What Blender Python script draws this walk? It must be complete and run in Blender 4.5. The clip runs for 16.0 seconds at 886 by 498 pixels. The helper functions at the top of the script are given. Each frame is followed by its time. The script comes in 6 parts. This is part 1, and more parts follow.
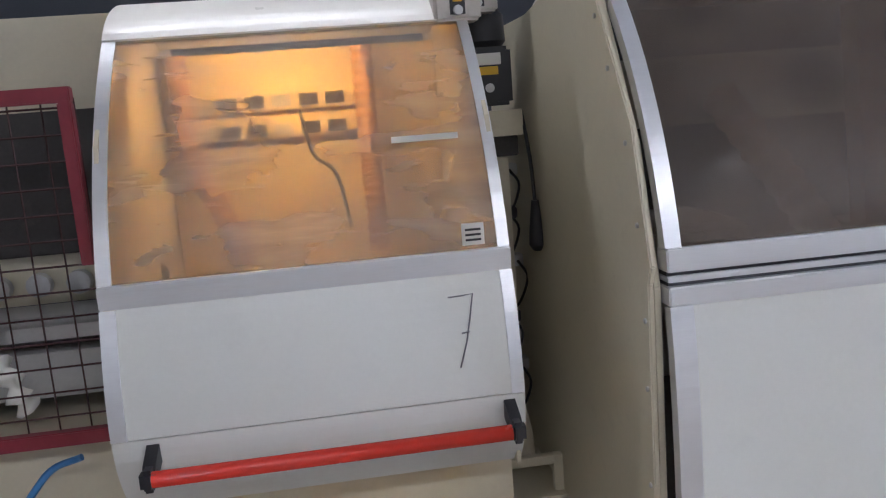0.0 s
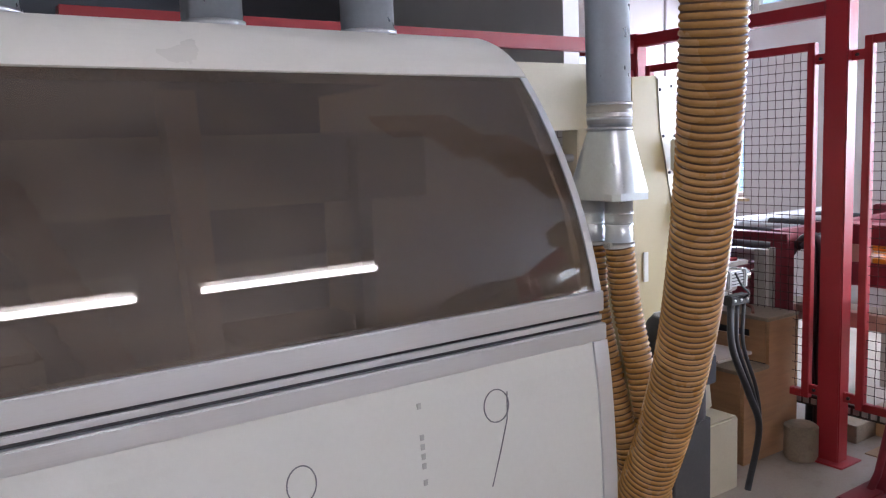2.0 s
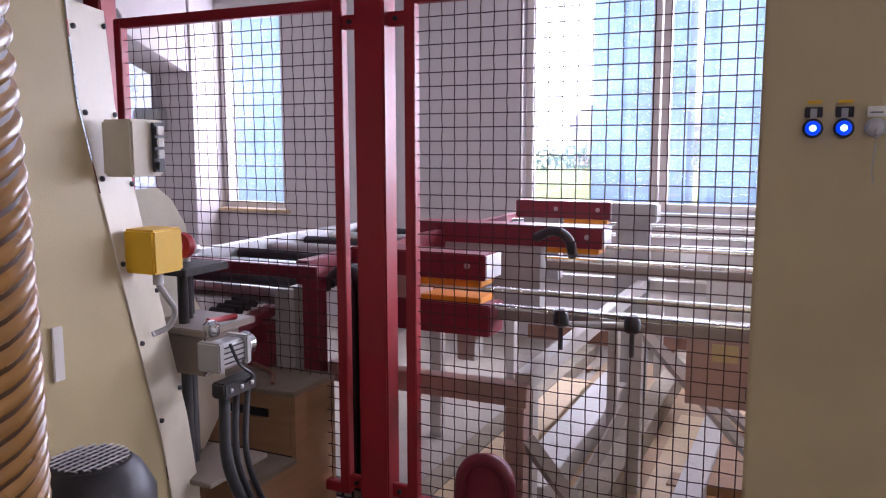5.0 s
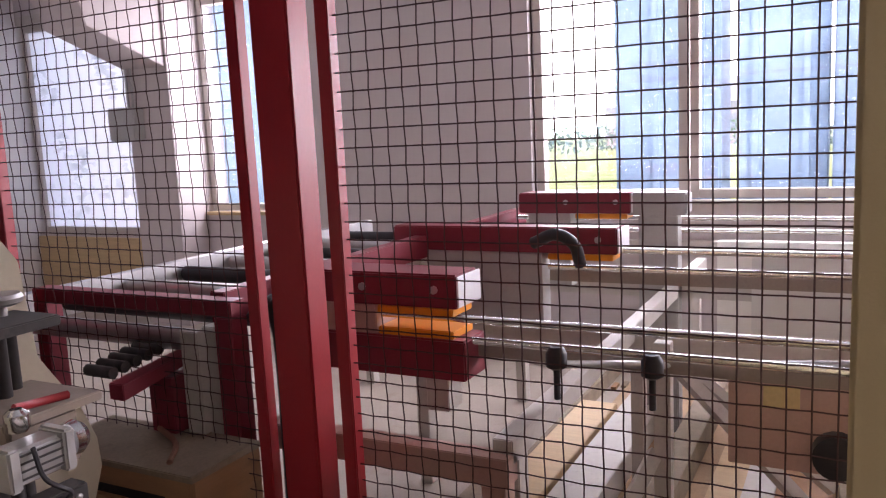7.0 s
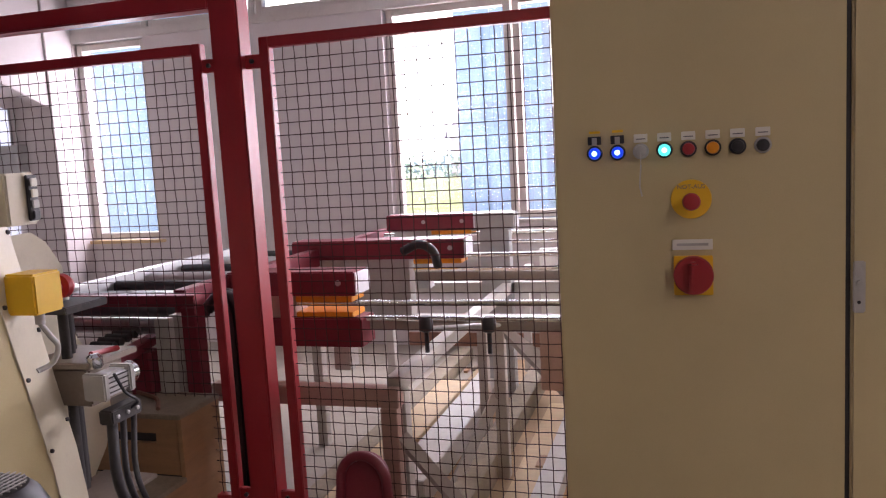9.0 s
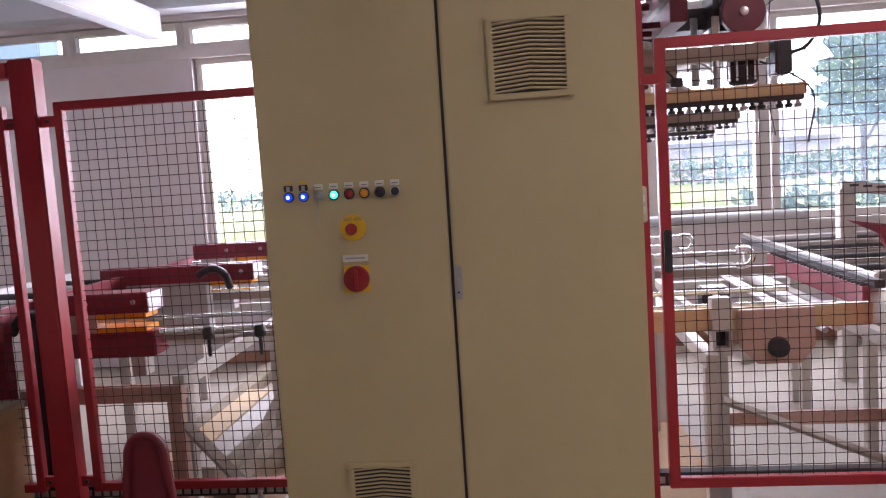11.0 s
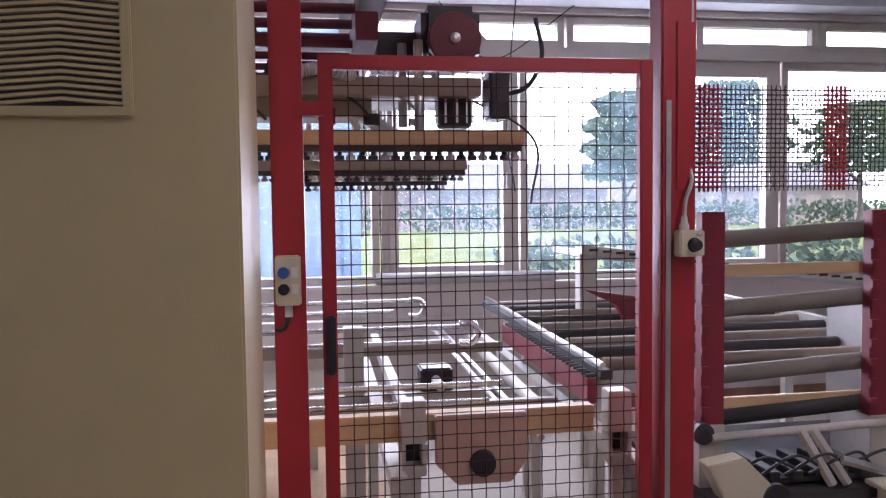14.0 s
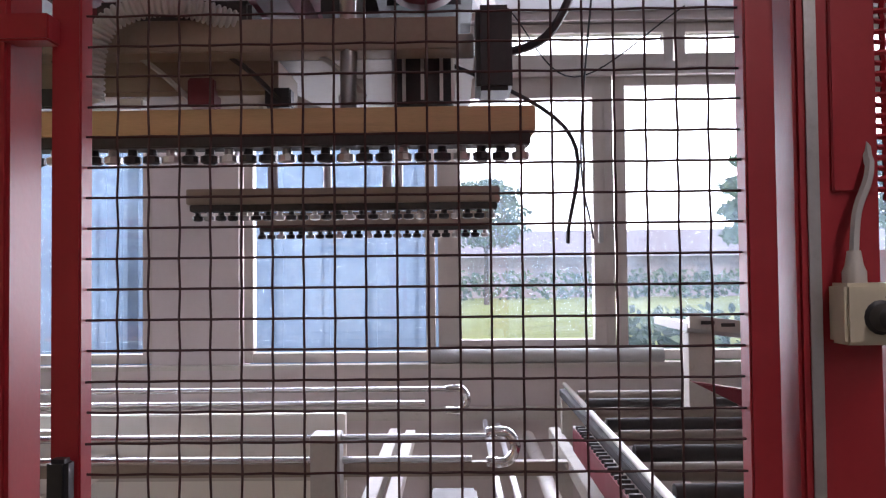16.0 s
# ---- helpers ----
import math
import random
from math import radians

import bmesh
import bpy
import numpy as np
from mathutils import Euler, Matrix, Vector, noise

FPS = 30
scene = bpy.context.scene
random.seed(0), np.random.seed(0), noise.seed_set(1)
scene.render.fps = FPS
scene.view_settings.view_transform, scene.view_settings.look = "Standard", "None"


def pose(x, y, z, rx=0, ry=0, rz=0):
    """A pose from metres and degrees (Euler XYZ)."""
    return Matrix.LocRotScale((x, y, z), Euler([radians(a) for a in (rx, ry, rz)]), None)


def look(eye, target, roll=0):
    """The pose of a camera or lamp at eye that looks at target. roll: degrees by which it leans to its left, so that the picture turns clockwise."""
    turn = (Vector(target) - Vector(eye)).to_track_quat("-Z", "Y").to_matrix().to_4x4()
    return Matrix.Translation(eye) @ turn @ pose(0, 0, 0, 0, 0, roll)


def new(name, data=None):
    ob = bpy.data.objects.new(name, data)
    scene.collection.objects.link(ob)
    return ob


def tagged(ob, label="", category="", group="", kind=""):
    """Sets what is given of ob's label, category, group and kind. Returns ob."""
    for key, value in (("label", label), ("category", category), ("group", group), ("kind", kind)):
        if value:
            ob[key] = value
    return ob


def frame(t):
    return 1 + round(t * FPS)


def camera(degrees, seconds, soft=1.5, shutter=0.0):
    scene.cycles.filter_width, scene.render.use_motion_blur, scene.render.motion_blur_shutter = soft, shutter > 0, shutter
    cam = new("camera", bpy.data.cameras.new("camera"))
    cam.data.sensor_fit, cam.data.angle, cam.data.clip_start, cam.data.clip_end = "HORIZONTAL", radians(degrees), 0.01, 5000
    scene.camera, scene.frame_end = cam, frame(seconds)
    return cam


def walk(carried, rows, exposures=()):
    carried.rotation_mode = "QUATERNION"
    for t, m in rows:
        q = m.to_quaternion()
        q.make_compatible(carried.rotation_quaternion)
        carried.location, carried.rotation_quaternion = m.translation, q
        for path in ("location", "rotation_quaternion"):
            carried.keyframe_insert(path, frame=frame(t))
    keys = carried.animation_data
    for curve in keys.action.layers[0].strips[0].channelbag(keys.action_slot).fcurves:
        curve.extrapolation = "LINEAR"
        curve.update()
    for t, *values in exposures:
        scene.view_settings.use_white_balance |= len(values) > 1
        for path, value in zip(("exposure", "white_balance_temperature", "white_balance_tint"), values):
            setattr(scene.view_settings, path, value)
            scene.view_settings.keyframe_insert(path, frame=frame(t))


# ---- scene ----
cam = camera(58.4, 16.0, soft=1.2)
PATH = [
    (0, (0.099, -0.056, 1.515), (0.355, 1.898, 1.174), -4.5),
    (0.5, (0.33, -0.077, 1.548), (0.768, 1.847, 1.218), -3.9),
    (1, (0.662, -0.137, 1.56), (1.158, 1.781, 1.283), -3.8),
    (1.3, (0.799, -0.133, 1.569), (1.395, 1.756, 1.293), -3.3),
    (1.5, (0.883, -0.114, 1.563), (1.561, 1.749, 1.294), -3.2),
    (2, (1.03, 0.089, 1.562), (2.139, 1.734, 1.311), -2.2),
    (2.5, (1.132, 0.26, 1.567), (2.589, 1.605, 1.301), -1.4),
    (3, (1.296, 0.356, 1.549), (2.936, 1.47, 1.281), -0.4),
    (3.5, (1.579, 0.444, 1.546), (3.293, 1.439, 1.281), 0.0),
    (4, (1.83, 0.569, 1.515), (3.582, 1.497, 1.252), 0.3),
    (4.5, (2.147, 0.731, 1.504), (3.919, 1.621, 1.244), 0.4),
    (5, (2.413, 0.843, 1.499), (4.21, 1.684, 1.241), -0.1),
    (5.2, (2.543, 0.854, 1.483), (4.343, 1.688, 1.228), -0.6),
    (7.3, (3.246, 0.952, 1.493), (4.992, 1.882, 1.201), -2.7),
    (7.5, (3.139, 0.923, 1.489), (4.884, 1.857, 1.201), -2.3),
    (8, (2.83, 0.845, 1.522), (4.593, 1.749, 1.251), -2.6),
    (8.5, (2.482, 0.797, 1.519), (4.345, 1.477, 1.265), -2.6),
    (8.7, (2.361, 0.739, 1.535), (4.242, 1.373, 1.286), -2.8),
    (10.8, (1.403, 0.131, 1.582), (3.382, 0.352, 1.396), -4.0),
    (11, (1.407, 0.023, 1.583), (3.387, 0.235, 1.393), -3.7),
    (11.5, (1.472, -0.277, 1.569), (3.452, -0.073, 1.374), -3.4),
    (12, (1.613, -0.537, 1.603), (3.6, -0.416, 1.409), -2.8),
    (12.5, (1.675, -0.716, 1.609), (3.669, -0.681, 1.457), -2.0),
    (13, (1.786, -0.806, 1.607), (3.781, -0.831, 1.471), -1.1),
    (13.5, (2.031, -0.72, 1.602), (4.019, -0.914, 1.494), -0.5),
    (14, (2.381, -0.541, 1.626), (4.354, -0.848, 1.511), -0.7),
    (14.5, (2.787, -0.569, 1.615), (4.759, -0.882, 1.5), -1.1),
    (15, (3.149, -0.699, 1.63), (5.123, -1.003, 1.517), -1.1),
    (15.5, (3.43, -0.89, 1.627), (5.409, -1.156, 1.517), -1.7),
    (16, (3.676, -1.148, 1.55), (5.675, -1.119, 1.61), -0.6),
]
walk(cam, [(t, look(eye, target, roll)) for t, eye, target, roll in PATH],
     [(0, 1.3, 5650, 15), (1.0, 1.25, 5750, 16), (1.5, 1.35, 6000, 19), (2.5, 1.3, 5850, 20), (3.5, 1.25, 5900, 27), (5, 0.7, 6100, 34), (7.5, 0.5, 7000, 35), (9, 0.65, 6900, 34),
      (11, 0.75, 6500, 32), (12.5, 0.45, 6300, 33), (14.5, 0.2, 6100, 32), (16, -0.15, 6500, 29)])

# ---- light ----
F = -0.13                      # floor height
world = bpy.data.worlds.new("sky")
scene.world = world
world.use_nodes = True
wn = world.node_tree
wn.nodes.clear()
sky = wn.nodes.new("ShaderNodeTexSky")
sky.sky_type = "NISHITA"
sky.sun_disc = False
sky.sun_elevation, sky.sun_rotation = radians(48), radians(215)
sky.air_density, sky.dust_density, sky.ozone_density = 1.0, 3.0, 1.0
bg = wn.nodes.new("ShaderNodeBackground")
bg.inputs[1].default_value = 0.15
wo = wn.nodes.new("ShaderNodeOutputWorld")
wn.links.new(sky.outputs[0], bg.inputs[0])
wn.links.new(bg.outputs[0], wo.inputs[0])

sun_data = bpy.data.lights.new("sun", "SUN")
sun_data.energy, sun_data.angle, sun_data.color = 4.0, radians(0.6), (1.0, 0.95, 0.86)
sun = new("sun", sun_data)
sun.matrix_world = look((-20, -28, 38), (0, 0, 0))


def area(name, eye, target, sx, sy, watts, color):
    d = bpy.data.lights.new(name, "AREA")
    d.shape, d.size, d.size_y, d.energy, d.color = "RECTANGLE", sx, sy, watts, color
    ob = new(name, d)
    ob.matrix_world = look(eye, target)
    return ob


# daylight standing in the window openings
area("window_light_east", (8.95, -2.2, 2.1), (0.0, -2.2, 1.2), 4.8, 1.9, 330, (0.90, 0.95, 1.0))
area("window_light_east_2", (8.95, 1.9, 2.1), (0.0, 1.9, 1.2), 2.2, 1.9, 160, (0.90, 0.95, 1.0))
area("window_light_east_3", (8.95, 5.9, 1.9), (0.0, 5.9, 1.2), 0.65, 1.6, 40, (0.86, 0.93, 1.0))


# ---- materials ----
def nodes_of(name):
    m = bpy.data.materials.new(name)
    m.use_nodes = True
    nt = m.node_tree
    return m, nt, nt.nodes["Principled BSDF"]


def paint(name, color, rough=0.45, metal=0.0, vary=0.12, scale=6.0, grain=90.0, bump=0.05, dirt=0.25, dirt_color=(0.10, 0.08, 0.06), aniso=(1, 1, 1), spec=0.5):
    """A surface with large stains, fine grain and a little relief."""
    m, nt, p = nodes_of(name)
    N, K = nt.nodes, nt.links
    tc = N.new("ShaderNodeTexCoord")
    mp = N.new("ShaderNodeMapping")
    mp.inputs["Scale"].default_value = aniso
    K.new(tc.outputs["Object"], mp.inputs["Vector"])
    big = N.new("ShaderNodeTexNoise")
    big.inputs["Scale"].default_value, big.inputs["Detail"].default_value = scale, 6
    fine = N.new("ShaderNodeTexNoise")
    fine.inputs["Scale"].default_value, fine.inputs["Detail"].default_value = grain, 3
    K.new(mp.outputs[0], big.inputs["Vector"])
    K.new(mp.outputs[0], fine.inputs["Vector"])
    ramp = N.new("ShaderNodeValToRGB")
    ramp.color_ramp.elements[0].position, ramp.color_ramp.elements[1].position = 0.25, 0.75
    lo = [c * (1 - vary) for c in color]
    hi = [min(1, c * (1 + vary)) for c in color]
    ramp.color_ramp.elements[0].color, ramp.color_ramp.elements[1].color = (*lo, 1), (*hi, 1)
    mixf = N.new("ShaderNodeMath")
    mixf.operation = "MULTIPLY_ADD"
    mixf.inputs[1].default_value, mixf.inputs[2].default_value = 0.35, 0.0
    K.new(fine.outputs[0], mixf.inputs[0])
    add = N.new("ShaderNodeMath")
    add.operation = "MULTIPLY_ADD"
    add.inputs[1].default_value = 0.65
    K.new(big.outputs[0], add.inputs[0])
    K.new(mixf.outputs[0], add.inputs[2])
    K.new(add.outputs[0], ramp.inputs[0])
    spot = N.new("ShaderNodeTexNoise")
    spot.inputs["Scale"].default_value, spot.inputs["Detail"].default_value, spot.inputs["Roughness"].default_value = scale * 2.3, 8, 0.7
    K.new(mp.outputs[0], spot.inputs["Vector"])
    sr = N.new("ShaderNodeValToRGB")
    sr.color_ramp.elements[0].position, sr.color_ramp.elements[1].position = 0.56, 0.78
    sr.color_ramp.elements[1].color = (dirt, dirt, dirt, 1)
    K.new(spot.outputs[0], sr.inputs[0])
    mix = N.new("ShaderNodeMix")
    mix.data_type = "RGBA"
    K.new(sr.outputs[0], mix.inputs[0])
    K.new(ramp.outputs[0], mix.inputs[6])
    mix.inputs[7].default_value = (*dirt_color, 1)
    K.new(mix.outputs[2], p.inputs["Base Color"])
    rr = N.new("ShaderNodeMapRange")
    rr.inputs["To Min"].default_value, rr.inputs["To Max"].default_value = max(0.03, rough - 0.1), min(1, rough + 0.12)
    K.new(big.outputs[0], rr.inputs[0])
    K.new(rr.outputs[0], p.inputs["Roughness"])
    p.inputs["Metallic"].default_value = metal
    p.inputs["Specular IOR Level"].default_value = spec
    b = N.new("ShaderNodeBump")
    b.inputs["Strength"].default_value, b.inputs["Distance"].default_value = bump, 0.004
    K.new(fine.outputs[0], b.inputs["Height"])
    K.new(b.outputs[0], p.inputs["Normal"])
    return m


def glow(name, color, strength):
    m, nt, p = nodes_of(name)
    p.inputs["Base Color"].default_value = (*color, 1)
    p.inputs["Emission Color"].default_value = (*color, 1)
    p.inputs["Emission Strength"].default_value = strength
    return m


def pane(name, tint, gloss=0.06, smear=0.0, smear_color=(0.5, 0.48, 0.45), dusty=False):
    """Clear or tinted sheet: tinted see-through, Fresnel gloss, dusty smears; dusty=True makes them a translucent veil.
    """
    m = bpy.data.materials.new(name)
    m.use_nodes = True
    nt = m.node_tree
    N, K = nt.nodes, nt.links
    N.clear()
    out = N.new("ShaderNodeOutputMaterial")
    tr = N.new("ShaderNodeBsdfTransparent")
    tr.inputs[0].default_value = (*tint, 1)
    gl = N.new("ShaderNodeBsdfGlossy")
    gl.inputs["Roughness"].default_value = gloss
    lw = N.new("ShaderNodeLayerWeight")
    lw.inputs[0].default_value = 0.5
    pw = N.new("ShaderNodeMath")
    pw.operation = "POWER"
    pw.inputs[1].default_value = 5.0
    K.new(lw.outputs["Facing"], pw.inputs[0])
    fr = N.new("ShaderNodeMath")
    fr.operation = "MULTIPLY_ADD"
    fr.inputs[1].default_value, fr.inputs[2].default_value = 0.935, 0.065
    K.new(pw.outputs[0], fr.inputs[0])
    m1 = N.new("ShaderNodeMixShader")
    K.new(fr.outputs[0], m1.inputs[0])
    K.new(tr.outputs[0], m1.inputs[1])
    K.new(gl.outputs[0], m1.inputs[2])
    last = m1
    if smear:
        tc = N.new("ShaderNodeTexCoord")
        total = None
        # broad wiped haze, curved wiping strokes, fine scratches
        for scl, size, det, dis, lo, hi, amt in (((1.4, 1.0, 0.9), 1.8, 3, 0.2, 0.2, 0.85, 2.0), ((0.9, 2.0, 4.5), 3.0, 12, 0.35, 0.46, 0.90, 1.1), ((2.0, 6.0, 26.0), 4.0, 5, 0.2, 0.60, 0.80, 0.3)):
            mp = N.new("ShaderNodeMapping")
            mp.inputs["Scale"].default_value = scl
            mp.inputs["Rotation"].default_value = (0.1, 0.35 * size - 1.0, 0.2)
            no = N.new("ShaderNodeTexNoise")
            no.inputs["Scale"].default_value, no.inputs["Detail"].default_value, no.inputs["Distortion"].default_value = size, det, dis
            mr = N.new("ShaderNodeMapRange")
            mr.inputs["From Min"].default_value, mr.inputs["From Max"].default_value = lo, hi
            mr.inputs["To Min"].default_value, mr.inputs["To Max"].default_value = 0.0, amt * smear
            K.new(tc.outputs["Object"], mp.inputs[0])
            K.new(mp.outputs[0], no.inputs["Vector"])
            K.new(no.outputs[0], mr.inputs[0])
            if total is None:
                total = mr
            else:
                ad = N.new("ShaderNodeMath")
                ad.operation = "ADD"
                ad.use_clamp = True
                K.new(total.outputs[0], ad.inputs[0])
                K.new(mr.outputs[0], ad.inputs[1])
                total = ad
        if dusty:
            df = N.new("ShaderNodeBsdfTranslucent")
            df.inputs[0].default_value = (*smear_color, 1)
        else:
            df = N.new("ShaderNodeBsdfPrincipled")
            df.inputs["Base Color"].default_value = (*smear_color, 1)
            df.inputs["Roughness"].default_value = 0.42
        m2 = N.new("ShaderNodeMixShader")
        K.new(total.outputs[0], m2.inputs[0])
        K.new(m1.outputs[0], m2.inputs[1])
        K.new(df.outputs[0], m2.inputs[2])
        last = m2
    K.new(last.outputs[0], out.inputs[0])
    return m


CREAM = paint("cream_paint", (0.60, 0.55, 0.42), 0.42, vary=0.06, dirt=0.12)
CREAM_D = paint("cream_cabinet", (0.52, 0.435, 0.245), 0.38, vary=0.05, dirt=0.05, bump=0.12, grain=260)
WHITE = paint("white_panel", (0.66, 0.66, 0.63), 0.35, vary=0.04, scale=2.5, dirt=0.10, dirt_color=(0.35, 0.34, 0.30))
CAPW = paint("white_cap", (0.78, 0.76, 0.71), 0.30, vary=0.03, dirt=0.06)
ALU = paint("aluminium", (0.74, 0.75, 0.78), 0.36, metal=0.75, vary=0.05, scale=4, aniso=(0.3, 4, 4), dirt=0.1)
STEEL = paint("steel", (0.52, 0.52, 0.52), 0.34, metal=0.85, vary=0.12, dirt=0.3)
GALV = paint("galvanised", (0.62, 0.65, 0.68), 0.30, metal=0.9, vary=0.10, scale=14, dirt=0.1)
CHROME = paint("bright_rod", (0.72, 0.72, 0.72), 0.16, metal=1.0, vary=0.05, dirt=0.05)
RED = paint("red_paint", (0.36, 0.022, 0.030), 0.38, vary=0.10, dirt=0.10)
RED_D = paint("crimson_paint", (0.21, 0.022, 0.036), 0.45, vary=0.15, dirt=0.25)
REDTUBE = paint("bright_red_tube", (0.62, 0.035, 0.020), 0.25, vary=0.05, dirt=0.05)
BLACK = paint("black_plastic", (0.022, 0.022, 0.026), 0.45, vary=0.2, dirt=0.2, dirt_color=(0.12, 0.11, 0.10))
# dark small parts; on inside panels this colour carries the shade
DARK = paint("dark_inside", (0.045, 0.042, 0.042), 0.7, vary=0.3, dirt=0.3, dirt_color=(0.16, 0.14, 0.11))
GREY = paint("grey_paint", (0.42, 0.42, 0.41), 0.5, vary=0.1, dirt=0.2)
PINK = paint("primer_pink", (0.50, 0.33, 0.27), 0.55, vary=0.12, dirt=0.3)
OFFW = paint("off_white_steel", (0.52, 0.49, 0.445), 0.5, vary=0.10, dirt=0.35)
WIRE = paint("dark_wire", (0.05, 0.018, 0.018), 0.5, metal=0.2, vary=0.2, dirt=0.1)
HOSE = paint("tan_hose", (0.40, 0.215, 0.068), 0.26, vary=0.10, scale=9, dirt=0.3, dirt_color=(0.2, 0.12, 0.05))
COIL = paint("hose_coil", (0.10, 0.05, 0.02), 0.5, vary=0.2, dirt=0.3)
ORANGE = paint("orange_strip", (0.80, 0.30, 0.02), 0.35, vary=0.1, dirt=0.1)
WOOD = paint("plywood", (0.36, 0.20, 0.10), 0.55, vary=0.22, scale=5, aniso=(1, 1, 8), dirt=0.3)
WOOD_L = paint("pale_wood", (0.56, 0.40, 0.22), 0.55, vary=0.18, scale=6, aniso=(6, 0.6, 6), dirt=0.2)
DUST = paint("dusty_board", (0.27, 0.22, 0.16), 0.85, vary=0.3, scale=9, dirt=0.5)
FLOOR = paint("concrete_floor", (0.33, 0.28, 0.23), 0.6, vary=0.16, scale=2.2, dirt=0.55, dirt_color=(0.18, 0.13, 0.09), bump=0.2)
WALL = paint("white_wall", (0.70, 0.68, 0.66), 0.75, vary=0.04, scale=2.0, dirt=0.10, dirt_color=(0.45, 0.42, 0.38))
PIER = paint("rose_plaster", (0.56, 0.50, 0.49), 0.8, vary=0.05, scale=2.5, dirt=0.15, dirt_color=(0.35, 0.30, 0.28))
CEIL = paint("ceiling_paint", (0.50, 0.51, 0.53), 0.8, vary=0.06, scale=1.5, dirt=0.2)
# near-black blue; on the back wall the lack of light is in the colour
DARKW = paint("unlit_hall_dark", (0.10, 0.105, 0.12), 0.8, vary=0.2, scale=1.5, dirt=0.2)
FRAME = paint("window_frame_paint", (0.52, 0.47, 0.43), 0.5, vary=0.08, dirt=0.15)
YELLOW = paint("yellow_plastic", (0.80, 0.48, 0.02), 0.4, vary=0.05, dirt=0.08)
REDKNOB = paint("red_knob", (0.34, 0.022, 0.028), 0.4, vary=0.05, dirt=0.08)
PAPER = paint("label_paper", (0.74, 0.73, 0.68), 0.6, vary=0.03, dirt=0.1)
INK = paint("pen_ink", (0.16, 0.16, 0.18), 0.6, vary=0.2, dirt=0.0)
TAPE = paint("tape", (0.58, 0.62, 0.58), 0.4, vary=0.1, dirt=0.1)
RUST = paint("rusty_iron", (0.30, 0.15, 0.10), 0.7, vary=0.3, dirt=0.4)
GANTRY = paint("gantry_red", (0.13, 0.018, 0.030), 0.5, vary=0.2, dirt=0.35)
TAUPE = paint("dusty_taupe_steel", (0.27, 0.22, 0.18), 0.55, vary=0.15, dirt=0.3)
BRASSW = paint("amber_board", (0.62, 0.50, 0.24), 0.5, vary=0.2, scale=4, dirt=0.2)
GRASS = paint("grass", (0.26, 0.32, 0.08), 0.9, vary=0.25, scale=0.6, grain=9, dirt=0.2)
LEAF = paint("leaf", (0.12, 0.19, 0.10), 0.7, vary=0.35, scale=3, dirt=0.1)
BARK = paint("bark", (0.12, 0.09, 0.07), 0.9, vary=0.3)
BLUEW = paint("blue_cladding", (0.22, 0.35, 0.52), 0.6, vary=0.06, scale=1.0, aniso=(1, 1, 0.2), dirt=0.1)
# brick and roof colours paled: distance haze is mixed into them
BRICK = paint("brick_far_hazed", (0.46, 0.38, 0.38), 0.85, vary=0.2, scale=3)
ROOF = paint("roof_far_hazed", (0.36, 0.34, 0.38), 0.8, vary=0.2)
# bluish translucent smear lays the outdoor haze and glare over the panes
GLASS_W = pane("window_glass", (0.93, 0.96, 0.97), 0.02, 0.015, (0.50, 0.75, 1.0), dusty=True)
FROST = pane("milky_pane", (0.85, 0.88, 0.92), 0.2, 1.1, (0.96, 0.96, 1.0), dusty=True)
GLASS_D = pane("smoked_glass", (0.46, 0.39, 0.32), 0.02, 0.14, (0.42, 0.335, 0.27))
GLASS_A = pane("smoked_glass_clear", (0.64, 0.60, 0.54), 0.05, 0.27, (0.40, 0.37, 0.33))
BLUELED = glow("blue_lamp", (0.0, 0.05, 0.65), 0.6)
CORE = glow("lamp_core", (0.30, 0.62, 1.0), 2.2)
CYANLED = glow("cyan_lamp", (0.02, 0.60, 0.55), 1.1)
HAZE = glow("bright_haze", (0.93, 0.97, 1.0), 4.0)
TUBE = glow("fluorescent_tube", (1.0, 0.95, 0.87), 20.0)
WARM = glow("warm_lamp", (1.0, 0.52, 0.12), 4.0)


# ---- mesh helpers ----
def box(bm, x0, x1, y0, y1, z0, z1, bevel=0.0):
    r = bmesh.ops.create_cube(bm, size=1.0)
    vs = r["verts"]
    for v in vs:
        v.co = Vector(((x0 + x1) / 2 + v.co.x * (x1 - x0), (y0 + y1) / 2 + v.co.y * (y1 - y0), (z0 + z1) / 2 + v.co.z * (z1 - z0)))
    if bevel:
        es = {e for v in vs for e in v.link_edges}
        bmesh.ops.bevel(bm, geom=list(es), offset=bevel, segments=2, affect="EDGES", clamp_overlap=True)
    return bm


def bx(*a, bevel=0.003):
    return box(bmesh.new(), *a, bevel=bevel)


def sweep(bm, pts, r, n=10, caps=True, ribs=None):
    """A tube of radius r along points; r may be a list."""
    pts = [Vector(p) for p in pts]
    rings = []
    up = None
    for i, p in enumerate(pts):
        d = (pts[min(i + 1, len(pts) - 1)] - pts[max(i - 1, 0)]).normalized()
        if up is None:
            up = Vector((0, 0, 1)) if abs(d.z) < 0.9 else Vector((1, 0, 0))
        side = d.cross(up).normalized()
        up = side.cross(d).normalized()
        rad = r[i] if isinstance(r, (list, tuple)) else r
        rings.append([bm.verts.new(p + (side * math.cos(a) + up * math.sin(a)) * rad) for a in (2 * math.pi * k / n for k in range(n))])
    for a, b in zip(rings, rings[1:]):
        for k in range(n):
            bm.faces.new((a[k], a[(k + 1) % n], b[(k + 1) % n], b[k])).smooth = n > 6
    if caps:
        bm.faces.new(rings[0])
        bm.faces.new(rings[-1][::-1])
    return bm


